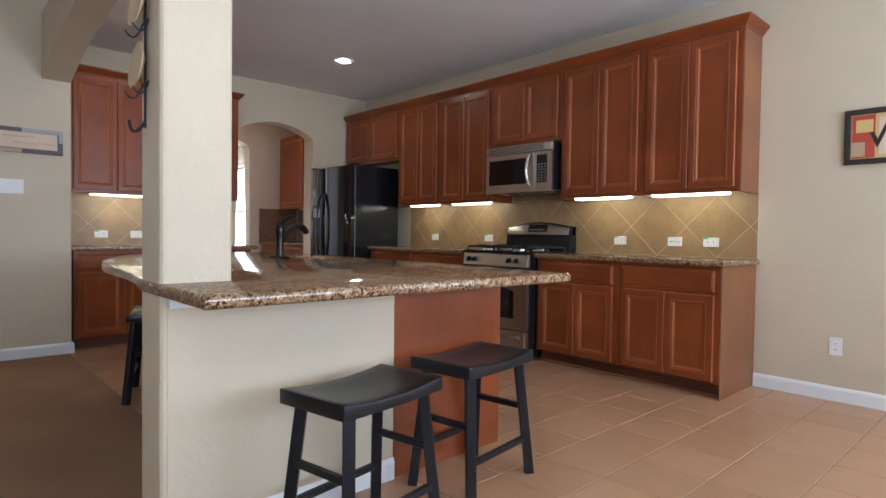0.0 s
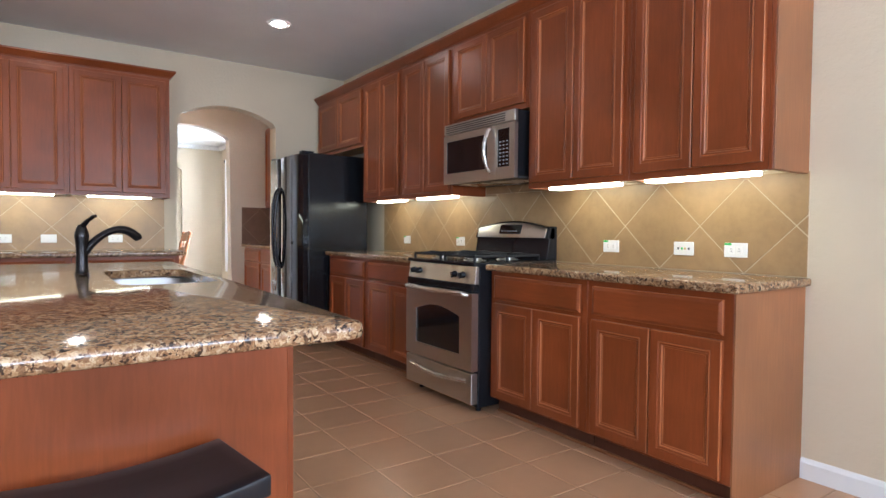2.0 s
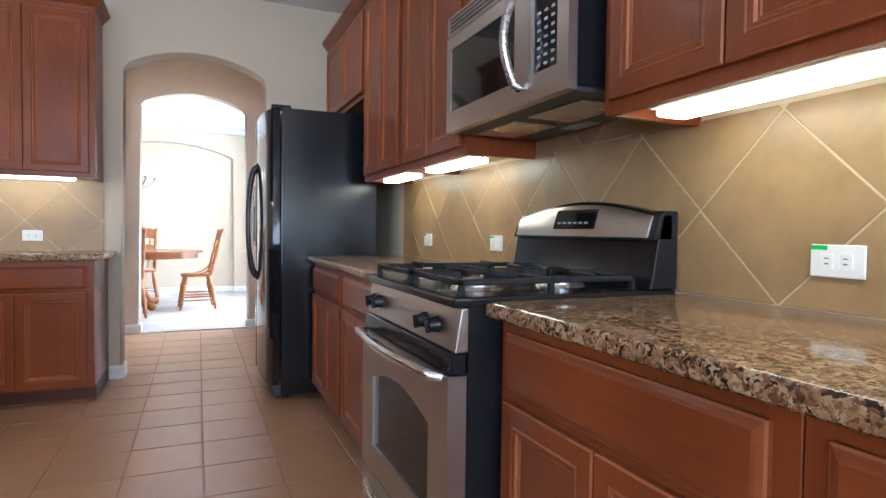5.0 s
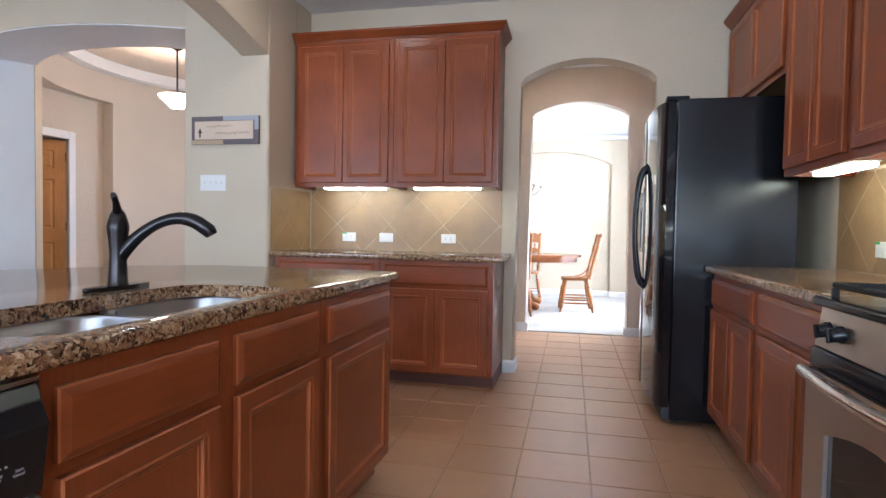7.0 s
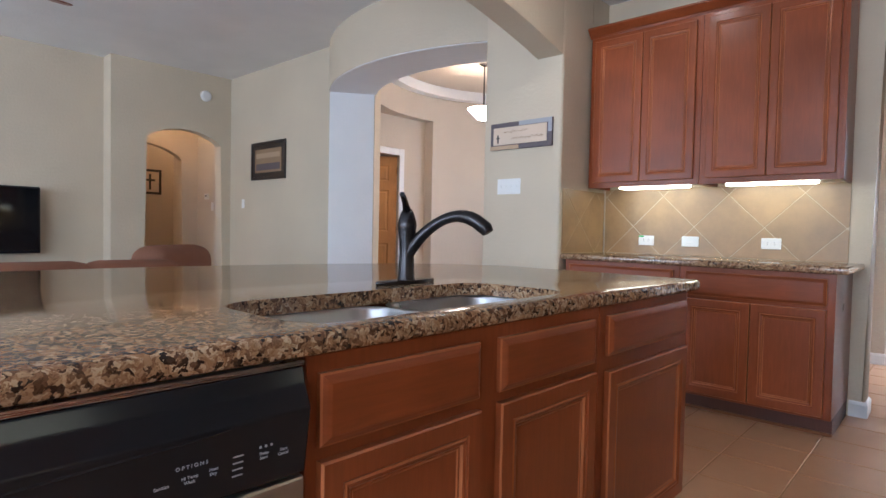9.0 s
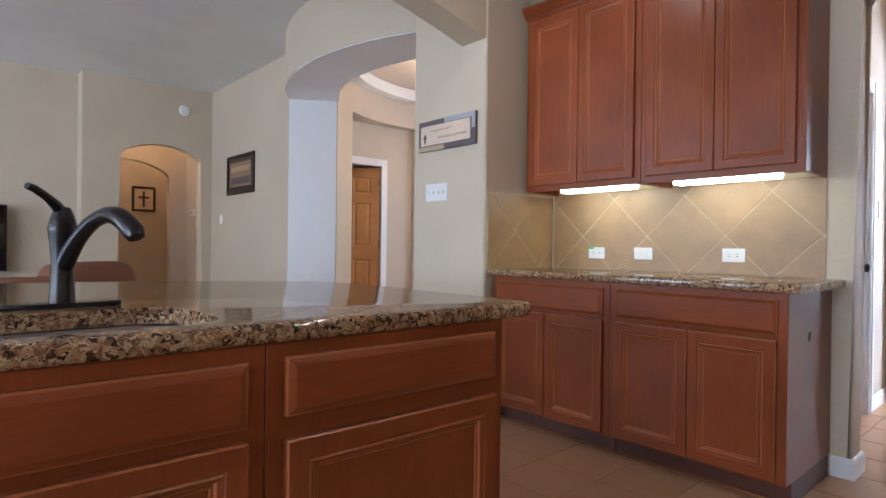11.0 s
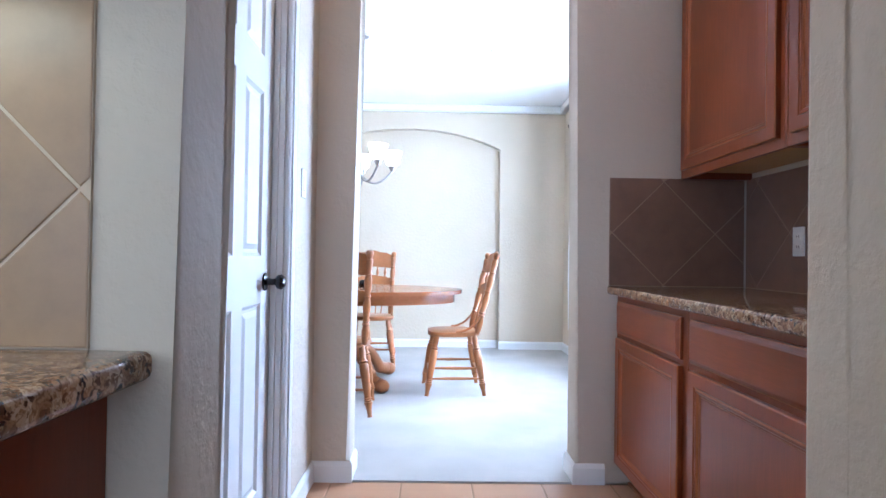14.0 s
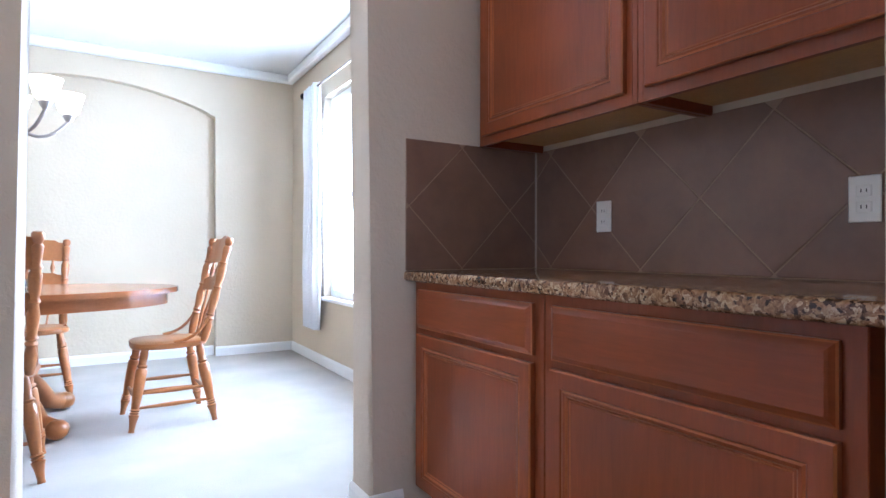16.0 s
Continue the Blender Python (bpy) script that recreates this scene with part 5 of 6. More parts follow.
def dining_table(m):
    g = thing("dining_table", m, "oval honey oak pedestal dining table with claw feet", "table")
    oval = [(0.98 * math.cos(a), 0.58 * math.sin(a)) for a in (2 * math.pi * i / 64 for i in range(64))]
    soft(part("tabletop", prism(oval, 0.735, 0.765, 0.012, 3), OAKTOP, g, "polished oval oak top"), 50)
    soft(part("apron", prism([(0.94 * x, 0.92 * y) for x, y in oval], 0.665, 0.735, 0.004, 1), OAKTOP, g), 50)
    soft(part("pedestal", lathe([(0.1, 0.16), (0.13, 0.22), (0.09, 0.28), (0.11, 0.36), (0.15, 0.46), (0.1, 0.56), (0.12, 0.62), (0.16, 0.666)], 24), OAK, g), 60)
    for k in range(4):
        a = radians(45 + 90 * k)
        d = Vector((math.cos(a), math.sin(a) * 0.9, 0))
        pts = arc(d * 0.08 + Vector((0, 0, 0.3)), d * 0.3 + Vector((0, 0, 0.3)), d * 0.42 + Vector((0, 0, 0.08)), 8) + [d * 0.5 + Vector((0, 0, 0.06))]
        leg = soft(part("claw_leg", tube(pts, [0.05, 0.055, 0.055, 0.052, 0.05, 0.048, 0.046, 0.046, 0.05, 0.05], 12), OAK, g), 60)
        b = bmesh.new()
        bmesh.ops.create_icosphere(b, subdivisions=2, radius=0.06)
        for v in b.verts:
            v.co.z *= 0.9
        soft(part("claw_foot", moved(b, *(d * 0.53 + Vector((0, 0, 0.054)))), OAK, leg))
    return g


dining_table(pose(2.55, 10.6, 0.008))
b = lathe([(0.035, 0), (0.04, 0.02), (0.036, 0.05), (0.02, 0.06)], 16)
bowl = tagged(soft(part("centrepiece_bowl", b, BLACKGLASS)), "small dark bowl on the dining table", "bowl")
bowl.matrix_world = pose(2.72, 10.72, 0.773)


def chandelier(m):
    g = thing("chandelier", m, "lit bronze chandelier with frosted glass cups", "chandelier")
    soft(part("stem", tube([(0, 0, -0.05), (0, 0, 0.99)], 0.012, 10), NICKEL, g))
    soft(part("canopy", lathe([(0.06, 1.0), (0.055, 0.985), (0.015, 0.97)][::-1], 20), NICKEL, g))
    soft(part("hub", lathe([(0.012, -0.12), (0.03, -0.1), (0.022, -0.05), (0.035, 0.0), (0.02, 0.08)], 16), NICKEL, g))
    for k in range(5):
        a = radians(20 + 72 * k)
        d = Vector((math.cos(a), math.sin(a), 0))
        arm = soft(part("arm", tube(arc(Vector((0, 0, -0.05)), d * 0.12 + Vector((0, 0, -0.22)), d * 0.26 + Vector((0, 0, -0.02)), 12), 0.009, 8), NICKEL, g))
        cup = soft(part("holder", moved(lathe([(0.012, -0.03), (0.03, 0.0), (0.028, 0.012)], 14), *(d * 0.26)), NICKEL, arm))
        soft(part("glass_cup", moved(lathe([(0.028, 0.012), (0.05, 0.03), (0.062, 0.08), (0.075, 0.125), (0.072, 0.125), (0.055, 0.08), (0.03, 0.03)], 18), *(d * 0.26)), LAMPGLASS, arm, "glowing frosted glass cup"))
    return g


chandelier(pose(2.72, 10.35, 1.72))

# dining window
fr = thing("window_1", pose(0, 0, 0), "white framed dining room window in bright daylight", "window")
fr["kind"] = "structure"
for n, a in (("frame", (W + 0.06, W + 0.12, 9.6, 9.66, 0.6, 2.3)), ("frame", (W + 0.06, W + 0.12, 11.34, 11.4, 0.6, 2.3)), ("frame", (W + 0.06, W + 0.12, 9.66, 11.34, 2.24, 2.3)), ("frame", (W + 0.06, W + 0.12, 9.66, 11.34, 0.6, 0.66)), ("meeting_rail", (W + 0.07, W + 0.11, 9.66, 11.34, 1.42, 1.47)), ("sill", (W - 0.04, W + 0.06, 9.52, 11.48, 0.57, 0.6))):
    part(n, box(*a, 0.004, 1), TRIM, fr)
for z0, z1 in ((0.66, 1.42), (1.47, 2.24)):
    pane = part("pane", box(W + 0.088, W + 0.092, 9.66, 11.34, z0, z1), GLASS, fr)
    pane.visible_shadow = False
structure("backdrop_dining", box(W + 1.2, W + 1.25, 7.5, 24.0, -0.3, 7.0), BRIGHT, "bright daylight outside the window")


def curtain(y0, y1):
    b = bmesh.new()
    n = 60
    cols = []
    for i in range(n + 1):
        u = i / n
        x = W - 0.09 + 0.022 * math.sin(u * 34) + 0.008 * math.sin(u * 83)
        cols.append([b.verts.new((x + 0.006 * math.sin(9 * z + 20 * u), y0 + (y1 - y0) * u + 0.01 * math.sin(3 * z), z)) for z in (0.33, 0.8, 1.2, 1.6, 2.0, 2.4)])
    for a, c in zip(cols, cols[1:]):
        for k in range(5):
            b.faces.new((a[k], c[k], c[k + 1], a[k + 1]))
    ob = soft(part("curtain", b, CURTAIN))
    mod = ob.modifiers.new("thickness", "SOLIDIFY")
    mod.thickness = 0.003
    return tagged(ob, "sheer white curtain hanging beside the window", "curtain")


curtain(11.28, 11.66)
rod = thing("curtain_rod", pose(0, 0, 0), "dark metal curtain rod with ball finials", "curtain rod")
soft(part("rod", tube([(W - 0.09, 9.3, 2.37), (W - 0.09, 11.69, 2.37)], 0.009, 10), NICKEL, rod))
b = bmesh.new()
bmesh.ops.create_icosphere(b, subdivisions=2, radius=0.03)
soft(part("finial", moved(b, W - 0.09, 11.71, 2.37), BRONZE, rod))
part("bracket", box(W - 0.09, W, 11.5, 11.52, 2.36, 2.38), BRONZE, rod)
tr = bmesh.new()
for a in ((1.2, W, 12.27, 12.35, 2.64, 2.72), (W - 0.08, W, 8.8, 12.27, 2.64, 2.72)):
    box(*a, 0.02, 2, bm=tr)
structure("trim_dining_crown", tr, TRIM, "white crown moulding in the dining room")
vent = thing("ceiling_vent", pose(3.9, 10.6, 2.72), "white slatted ceiling vent", "vent")
part("frame", box(-0.16, 0.16, -0.09, 0.09, -0.008, 0.0, 0.003, 1), TRIM, vent)
for i in range(6):
    part("slat", box(-0.14, 0.14, -0.07 + 0.025 * i, -0.058 + 0.025 * i, -0.012, -0.008), TRIM, vent)


# ---- wall art ----
def plaque(m):
    g = thing("wall_plaque", m, "cream lettered wall plaque with patchwork border", "plaque")
    w, h = 0.54, 0.2
    part("backing", box(0, w, -0.02, 0, 0, h, 0.002, 1), TAUPE, g)
    for a, mt in (((0.26, w, -0.023, -0.02, h - 0.032, h), GREYBLUE), ((w - 0.03, w, -0.0232, -0.02, 0.1, h - 0.032), GREYBLUE), ((0.0, 0.26, -0.023, -0.02, 0, 0.03), TANPAINT)):
        part("border_patch", box(*a), mt, g)
    part("canvas", box(0.03, w - 0.04, -0.026, -0.02, 0.035, h - 0.035, 0.002, 1), CANVAS, g, "cream canvas panel")
    part("cross", box(0.07, 0.08, -0.029, -0.026, 0.05, 0.11), DARKFRAME, g, "small dark metal cross")
    part("cross", box(0.058, 0.092, -0.0292, -0.026, 0.083, 0.091), DARKFRAME, g)
    random.seed(4)
    for x0, x1, z in ((0.13, 0.34, 0.122), (0.2, 0.46, 0.072)):
        x = x0
        while x < x1:
            s = random.uniform(0.012, 0.03)
            part("script", tube(arc((x, -0.0265, z), (x + s / 2, -0.0265, z + random.uniform(0.01, 0.035)), (x + s, -0.0265, z + random.uniform(-0.008, 0.008)), 5), 0.0014, 5), INK, g)
            x += s * random.uniform(0.8, 1.15)
    return g


plaque(pose(0.665, 6.08, 1.675))


def framed_picture(m, w, h, mats, label):
    g = thing("framed_picture", m, label, "picture")
    for a in ((0, w, 0, 0.035), (0, w, h - 0.035, h), (0, 0.035, 0.035, h - 0.035), (w - 0.035, w, 0.035, h - 0.035)):
        part("frame", box(a[0], a[1], -0.025, 0, a[2], a[3], 0.005, 2), DARKFRAME, g)
    part("mount", box(0.03, w - 0.03, -0.012, 0, 0.03, h - 0.03), mats[0], g)
    for a, mt in mats[1:]:
        part("print", box(a[0], a[1], -0.0145 - a[4], -0.012, a[2], a[3]), mt, g)
    return g


framed_picture(pose(-3.42, YL, 1.645), 0.79, 0.47, [DARKFRAME, ((0.09, 0.7, 0.09, 0.38, 0), PRINT), ((0.12, 0.67, 0.12, 0.2, 0.002), TAUPE), ((0.12, 0.67, 0.27, 0.33, 0.002), TANPAINT)], "dark framed brown landscape picture on the living room wall")
pw = framed_picture(pose(W, 1.335, 1.545, 0, 0, -90), 0.46, 0.35, [YELLOWPRINT, ((0.04, 0.16, 0.04, 0.31, 0.0), REDPRINT), ((0.04, 0.11, 0.05, 0.14, 0.002), TANPAINT), ((0.18, 0.4, 0.06, 0.29, 0.0), CANVAS), ((0.06, 0.15, 0.2, 0.28, 0.002), YELLOWPRINT)], "framed red and ochre print with a letter W")
text("lettering", "W", 0.24, DARKFRAME, pw, pose(0.23, -0.0155, 0.175, 90, 0, 0), 0.0008)
framed_picture(pose(-5.85, 5.83, 1.52, 0, 0, 90), 0.33, 0.38, [CANVAS, ((0.15, 0.18, 0.07, 0.31, 0), DARKFRAME), ((0.09, 0.24, 0.2, 0.23, 0.002), DARKFRAME)], "framed cross picture at the end of the hallway")
th = thing("thermostat", pose(-4.68, YL, 1.475), "small white thermostat on the hallway wall", "thermostat")
part("case", box(-0.05, 0.05, -0.025, 0, -0.04, 0.04, 0.006, 2), PLATE, th)
part("screen", box(-0.025, 0.025, -0.027, -0.025, -0.005, 0.02), SLOT, th)
sd = thing("smoke_detector", pose(XL, 6.0, 2.745, 0, 90, 0), "round white smoke detector high on the wall", "smoke detector")
soft(part("case", lathe([(0.07, 0), (0.07, 0.018), (0.055, 0.035), (0.02, 0.04)], 28), PLATE, sd))


def plate_rack(m):
    """A wrought iron rack of three plates, hanging on a wall that faces -x."""
    g = thing("plate_rack", m, "wrought iron wall rack holding three cream plates", "wall decor")
    soft(part("rod", tube([(-0.012, 0, 0.0), (-0.012, 0, 0.72)], 0.004, 8), IRON, g))
    soft(part("scroll", tube(arc((-0.012, 0, 0.02), (-0.05, 0.01, -0.05), (-0.06, 0, 0.02), 8), 0.005, 8), IRON, g))
    for k in range(3):
        z = 0.2 + 0.2 * k
        b = lathe([(0.005, 0.0), (0.045, 0.002), (0.076, 0.014), (0.077, 0.018), (0.045, 0.007), (0.004, 0.005)], 24)
        bmesh.ops.transform(b, matrix=pose(-0.024, 0, z, 0, -83, 0), verts=b.verts)
        soft(part("plate", b, PARCH, g, "cream glazed plate"))
        for s in (-1, 1):
            soft(part("hook", tube(arc((-0.01, s * 0.03, z - 0.05), (-0.03, s * 0.05, z - 0.13), (-0.062, s * 0.045, z - 0.08), 8), 0.0028, 6), IRON, g))
    return g


plate_rack(pose(0.88, 2.42, 1.4))


# ---- living room ----
def padded(x0, x1, y0, y1, z0, z1, r):
    return box(x0, x1, y0, y1, z0, z1, r, 4)


def sofa(m, w, label, name="sofa", top=0.83):
    g = thing(name, m, label, "sofa")
    soft(part("base", padded(0, w, 0, 0.9, 0.06, 0.4, 0.05), LEATHER, g), 60)
    for x in (0.04, w - 0.1):
        for y in (0.06, 0.8):
            part("foot", box(x, x + 0.06, y, y + 0.06, 0, 0.062), BLACKWOOD, g)
    for x in (0, w - 0.22):
        soft(part("arm", padded(x, x + 0.22, 0.02, 0.86, 0.3, 0.66, 0.09), LEATHER, g), 60)
    n = max(1, round((w - 0.44) / 0.62))
    s = (w - 0.44) / n
    for i in range(n):
        soft(part("seat_cushion", padded(0.22 + i * s, 0.22 + (i + 1) * s - 0.01, 0.0, 0.62, 0.36, 0.5, 0.05), LEATHER, g), 60)
        soft(part("back_cushion", padded(0.16 + i * s, 0.28 + (i + 1) * s - 0.01, 0.55, 0.9, 0.42, top, 0.13), LEATHER, g), 60)
    return g


sofa(pose(-1.3, 4.42, 0, 0, 0, -90), 2.0, "brown suede three-seat sofa with plump back cushions")
sofa(pose(-2.15, 4.55, 0, 0, 0, -60), 1.0, "brown suede recliner armchair", "armchair", 0.9)
tv = thing("television", pose(XL - 0.1, 3.06, 0.0, 0, 0, 90), "large black flat-screen television on a stand", "television")
part("screen_case", box(0, 1.15, -0.03, 0.03, 0.72, 1.44, 0.008, 2), BLACK, tv)
part("screen", box(0.02, 1.13, -0.033, -0.03, 0.75, 1.42), BLACKGLASS, tv)
part("stand", box(0.4, 0.75, -0.12, 0.12, 0.6, 0.62, 0.004, 1), BLACK, tv)
part("neck", box(0.53, 0.62, -0.02, 0.02, 0.62, 0.8), BLACK, tv)
ts = thing("tv_cabinet", pose(XL - 0.24, 2.9, 0, 0, 0, 90), "dark wooden low television cabinet", "cabinet")
part("body", box(0, 1.45, -0.5, -0.005, 0.05, 0.6, 0.006, 2), TOE, ts)
for i in range(3):
    part("door", moved(panel_door(0.46, 0.5), 0.03 + 0.47 * i, -0.5, 0.08), TOE, ts)
for x in (0.05, 1.35):
    part("foot", box(x, x + 0.05, -0.45, -0.05, 0, 0.052), TOE, ts)


def ceiling_fan(m):
    g = thing("ceiling_fan", m, "ceiling fan with dark cherry blades", "ceiling fan")
    soft(part("canopy", lathe([(0.02, -0.05), (0.07, 0.0), (0.07, 0.005)], 20), NICKEL, g))
    soft(part("downrod", tube([(0, 0, -0.25), (0, 0, -0.02)], 0.012, 10), NICKEL, g))
    soft(part("motor", lathe([(0.05, -0.37), (0.11, -0.35), (0.12, -0.3), (0.1, -0.26), (0.03, -0.24)], 24), NICKEL, g))
    for k in range(5):
        a = 26.6 + 72 * k
        b = prism([(0.2, -0.055), (0.62, -0.07), (0.66, -0.05), (0.67, 0.0), (0.66, 0.05), (0.62, 0.07), (0.2, 0.055)], -0.004, 0.004)
        bmesh.ops.transform(b, matrix=pose(0, 0, -0.31, 0, 0, a) @ pose(0, 0, 0, 12, 0, 0), verts=b.verts)
        bl = part("blade", b, CHERRY, g)
        b = box(0.1, 0.24, -0.02, 0.02, -0.006, 0.0)
        bmesh.ops.transform(b, matrix=pose(0, 0, -0.31, 0, 0, a), verts=b.verts)
        part("blade_iron", b, NICKEL, bl)
    return g


ceiling_fan(pose(-1.64, 3.24, HL))


def bowl_pendant(m, drop, label, bowl=BOWLGLASS):
    g = thing("pendant_lamp", m, label, "pendant lamp")
    soft(part("canopy", lathe([(0.02, -0.03), (0.065, -0.004), (0.065, 0.0)], 20), BRONZE, g))
    soft(part("stem", tube([(0, 0, -drop + 0.02), (0, 0, -0.02)], 0.009, 8), BRONZE, g))
    soft(part("bowl", lathe([(0.01, -drop - 0.13), (0.07, -drop - 0.12), (0.13, -drop - 0.06), (0.19, -drop), (0.185, -drop + 0.004), (0.12, -drop - 0.05), (0.01, -drop - 0.11)], 28), bowl, g, "glowing frosted glass bowl"))
    soft(part("finial", moved(lathe([(0.004, -0.03), (0.012, -0.02), (0.008, 0.0)], 10), 0, 0, -drop - 0.125), BRONZE, g))
    return g


bowl_pendant(pose(-0.88, 7.9, HL), 0.53, "lit bronze pendant lamp with frosted bowl")
# Both out of view; the rear one is added to light the end wall.
for x in (-4.6, -5.5):
    bowl_pendant(pose(x, 5.6, HL), 0.12, "unseen frosted ceiling lamp lighting the hallway", HALLBOWL)


# ---- windows behind the camera ----
for k, (x0, x1) in enumerate(((1.6, 4.2), (-2.6, -0.2))):
    fr = thing("window_%d" % (k + 2), pose(0, 0, 0), "white framed window letting in daylight", "window")
    fr["kind"] = "structure"
    for a in ((x0, x0 + 0.05, 0.6, 2.3), (x1 - 0.05, x1, 0.6, 2.3), (x0 + 0.05, x1 - 0.05, 2.25, 2.3), (x0 + 0.05, x1 - 0.05, 0.6, 0.65), ((x0 + x1) / 2 - 0.025, (x0 + x1) / 2 + 0.025, 0.65, 2.25)):
        part("frame", box(a[0], a[1], -2.42, -2.38, a[2], a[3], 0.003, 1), TRIM, fr)


# Unseen window, added in the east wall to go with the side fill.
fr = thing("window_4", pose(0, 0, 0), "unseen white framed window added for the breakfast side fill", "window")
fr["kind"] = "structure"
for a in ((-1.9, -1.85, 0.6, 2.3), (-0.35, -0.3, 0.6, 2.3), (-1.85, -0.35, 2.25, 2.3), (-1.85, -0.35, 0.6, 0.65)):
    part("frame", box(W + 0.08, W + 0.12, a[0], a[1], a[2], a[3], 0.003, 1), TRIM, fr)


# ---- tiles ----
def clip(poly, x0, x1, z0, z1):
    """A convex outline cut to a rectangle."""
    for axis, lim, keep in ((0, x0, 1), (0, x1, -1), (1, z0, 1), (1, z1, -1)):
        out = []
        for i, p in enumerate(poly):
            q = poly[(i + 1) % len(poly)]
            a, c = (p[axis] - lim) * keep, (q[axis] - lim) * keep
            if a >= 0:
                out.append(p)
            if a * c < 0:
                t = a / (a - c)
                out.append((p[0] + (q[0] - p[0]) * t, p[1] + (q[1] - p[1]) * t))
        poly = out
        if len(poly) < 3:
            return []
    return poly


def inset_outline(poly, d):
    c = (sum(p[0] for p in poly) / len(poly), sum(p[1] for p in poly) / len(poly))
    out = []
    n = len(poly)
    for i in range(n):
        p0, p1, p2 = Vector(poly[i - 1]), Vector(poly[i]), Vector(poly[(i + 1) % n])
        e0, e1 = (p1 - p0), (p2 - p1)
        if e0.length < 1e-5 or e1.length < 1e-5:
            out.append((p1.x, p1.y))
            continue
        e0, e1 = e0.normalized(), e1.normalized()
        n0, n1 = Vector((-e0.y, e0.x)), Vector((-e1.y, e1.x))
        k = (n0 + n1) / max(0.3, 1 + n0.dot(n1)) * d
        out.append((p1.x + k.x, p1.y + k.y))
    return out


def slab(poly, bottom, top):
    b = bmesh.new()
    edge = inset_outline(poly, 0.0018)
    n = len(poly)
    r0 = [b.verts.new((x, bottom, z)) for x, z in poly]
    r1 = [b.verts.new((x, top * 0.7 + bottom * 0.3, z)) for x, z in poly]
    r2 = [b.verts.new((x, top, z)) for x, z in edge]
    for a, c in ((r0, r1), (r1, r2)):
        for i in range(n):
            b.faces.new((a[i], a[(i + 1) % n], c[(i + 1) % n], c[i]))
    b.faces.new(r2)
    bmesh.ops.recalc_face_normals(b, faces=b.faces)
    return b


def splashback(name, m, w, h, ox, oz, label, half=0.235, glaze=SPLASH, joint=GROUTW):
    """Diagonal tiles on a grout bed; local x along the wall, front towards -y; a joint crossing at (ox, oz)."""
    board = tagged(part(name, box(0, w, -0.005, 0, 0, h), joint), label, kind="structure")
    board.matrix_world = m
    for i in range(-20, 21):
        for j in range(-6, 7):
            if (i + j) % 2:
                continue
            cx, cz = ox + half * i, oz + half * (j + 1)
            g = half - 0.0033
            poly = clip([(cx - g, cz), (cx, cz - g), (cx + g, cz), (cx, cz + g)], 0.001, w - 0.001, 0.002, h - 0.001)
            if len(poly) < 3:
                continue
            area = abs(sum(poly[k][0] * poly[(k + 1) % len(poly)][1] - poly[(k + 1) % len(poly)][0] * poly[k][1] for k in range(len(poly)))) / 2
            if area < 0.0006:
                continue
            part("tile", slab(poly, -0.004, -0.0066), glaze, board)
    return board


splashback("wall_tiles_east", pose(W, 5.77, 0.916, 0, 0, -90), 5.77 - 1.84, 0.482, 5.77 - 2.83, 0.235, "diagonal tan ceramic tile splashback")
splashback("wall_tiles_range", pose(W, 4.14, 1.399, 0, 0, -90), 0.796, 0.058, 0.1, 0.2, "tan ceramic tile strip under the microwave")
splashback("wall_tiles_north", pose(1.285, N, 0.916), 2.86 - 1.285, 0.485, 1.118, 0.205, "diagonal tan ceramic tile splashback", 0.222)
splashback("wall_tiles_nook", pose(1.27, N - 0.64, 0.916, 0, 0, 90), 0.628, 0.46, 0.25, 0.235, "diagonal tan ceramic tile splashback")
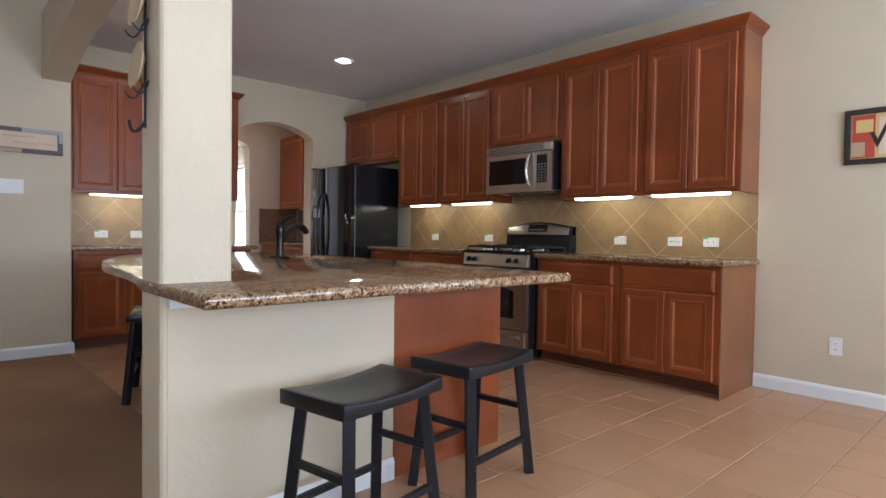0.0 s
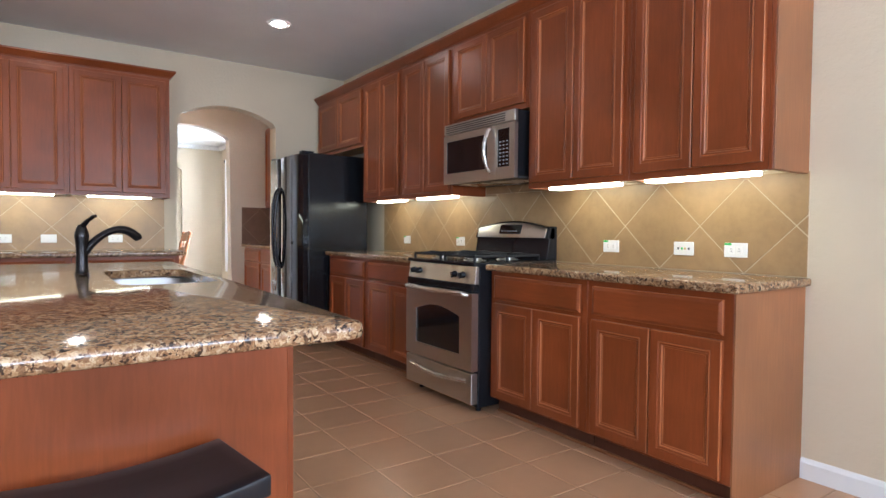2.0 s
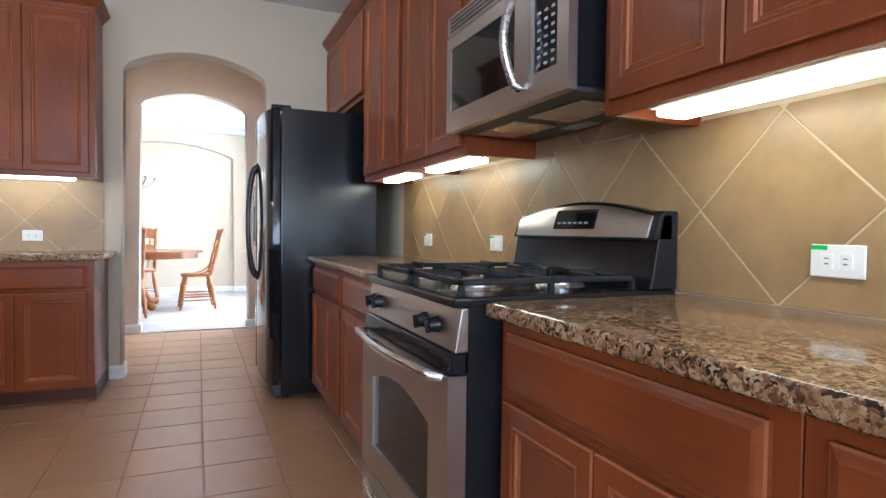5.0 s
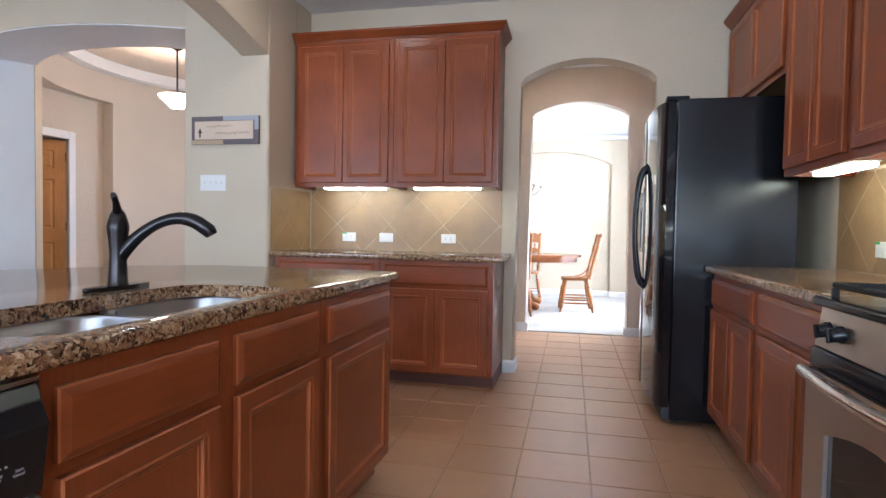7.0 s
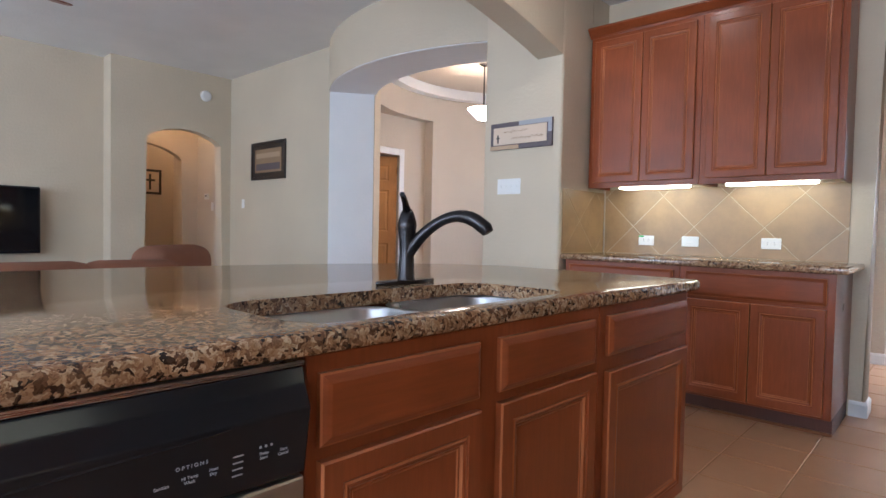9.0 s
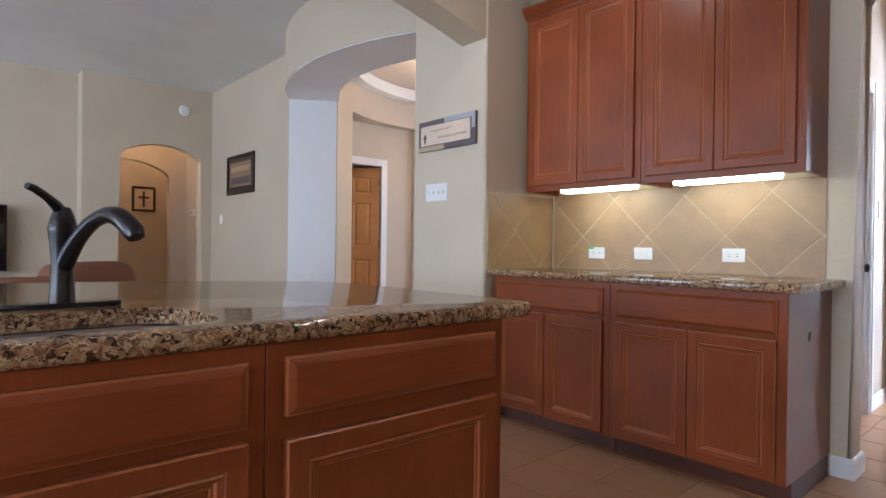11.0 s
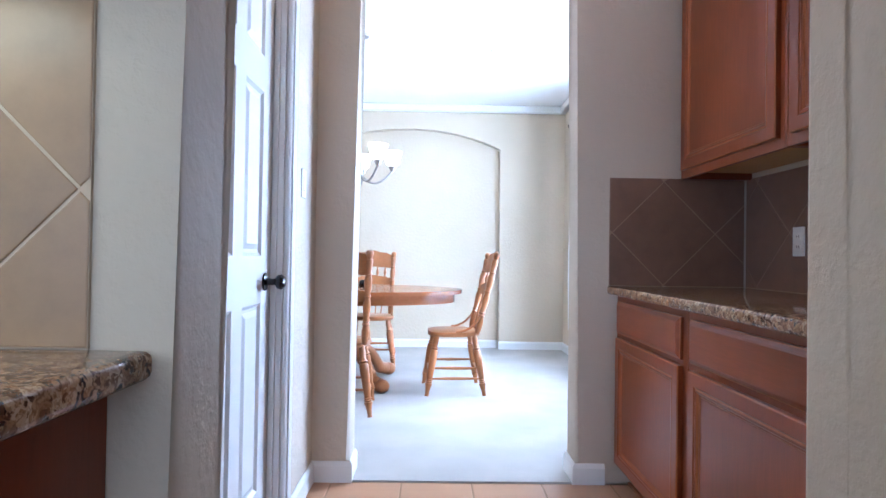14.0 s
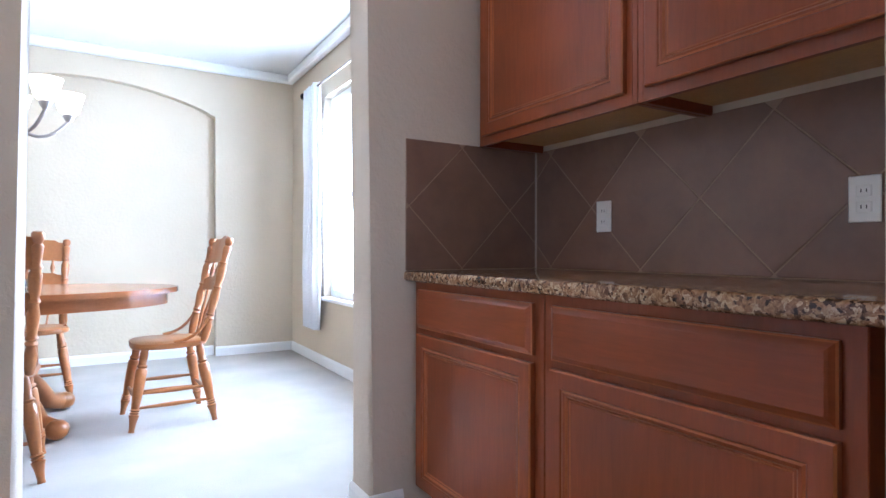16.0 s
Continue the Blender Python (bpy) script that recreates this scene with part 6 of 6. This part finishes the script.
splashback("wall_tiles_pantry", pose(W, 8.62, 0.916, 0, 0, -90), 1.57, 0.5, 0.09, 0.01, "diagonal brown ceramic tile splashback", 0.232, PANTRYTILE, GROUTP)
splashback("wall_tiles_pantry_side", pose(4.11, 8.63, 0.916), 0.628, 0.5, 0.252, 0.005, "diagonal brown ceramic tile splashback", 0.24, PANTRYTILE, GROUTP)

TILE = 0.32
floor = bpy.data.objects["floor_kitchen"]
rest = bmesh.new()
shared = None
i0, i1 = math.ceil((1.25 - 3.488) / TILE) - 1, math.ceil((W - 3.488) / TILE)
j0, j1 = math.floor((-2.3 - 5.54) / TILE), math.ceil((8.63 - 5.54) / TILE)
for i in range(i0, i1):
    for j in range(j0, j1):
        x0, y0 = 3.488 + TILE * i + 0.0035, 5.54 + TILE * j + 0.0035
        x1, y1 = x0 + TILE - 0.007, y0 + TILE - 0.007
        full = x0 >= 1.25 and x1 <= W and y0 >= -2.3 and y1 <= 8.62
        cx0, cx1, cy0, cy1 = max(x0, 1.25), min(x1, W), max(y0, -2.3), min(y1, 8.62)
        if cx1 - cx0 < 0.01 or cy1 - cy0 < 0.01:
            continue
        if y0 > 0.9 and full:
            if shared is None:
                b = slab([(0, 0), (TILE - 0.007, 0), (TILE - 0.007, TILE - 0.007), (0, TILE - 0.007)], -0.004, 0.0012)
                bmesh.ops.transform(b, matrix=Matrix(((1, 0, 0, 0), (0, 0, 1, 0), (0, 1, 0, 0), (0, 0, 0, 1))), verts=b.verts)
                bmesh.ops.recalc_face_normals(b, faces=b.faces)
                first = part("tile", b, FLOORTILE, floor)
                shared = first.data
                first.location = (x0, y0, 0)
            else:
                t = new("tile", shared)
                t.parent = floor
                t.location = (x0, y0, random.uniform(-0.0004, 0.0004))
        else:
            b = slab([(cx0, cy0), (cx1, cy0), (cx1, cy1), (cx0, cy1)], -0.004, 0.001)
            join(rest, b, Matrix(((1, 0, 0, 0), (0, 0, 1, 0), (0, 1, 0, 0), (0, 0, 0, 1))))
bmesh.ops.recalc_face_normals(rest, faces=rest.faces)
tagged(part("tile_border", rest, FLOORTILE, floor), kind="stuff")
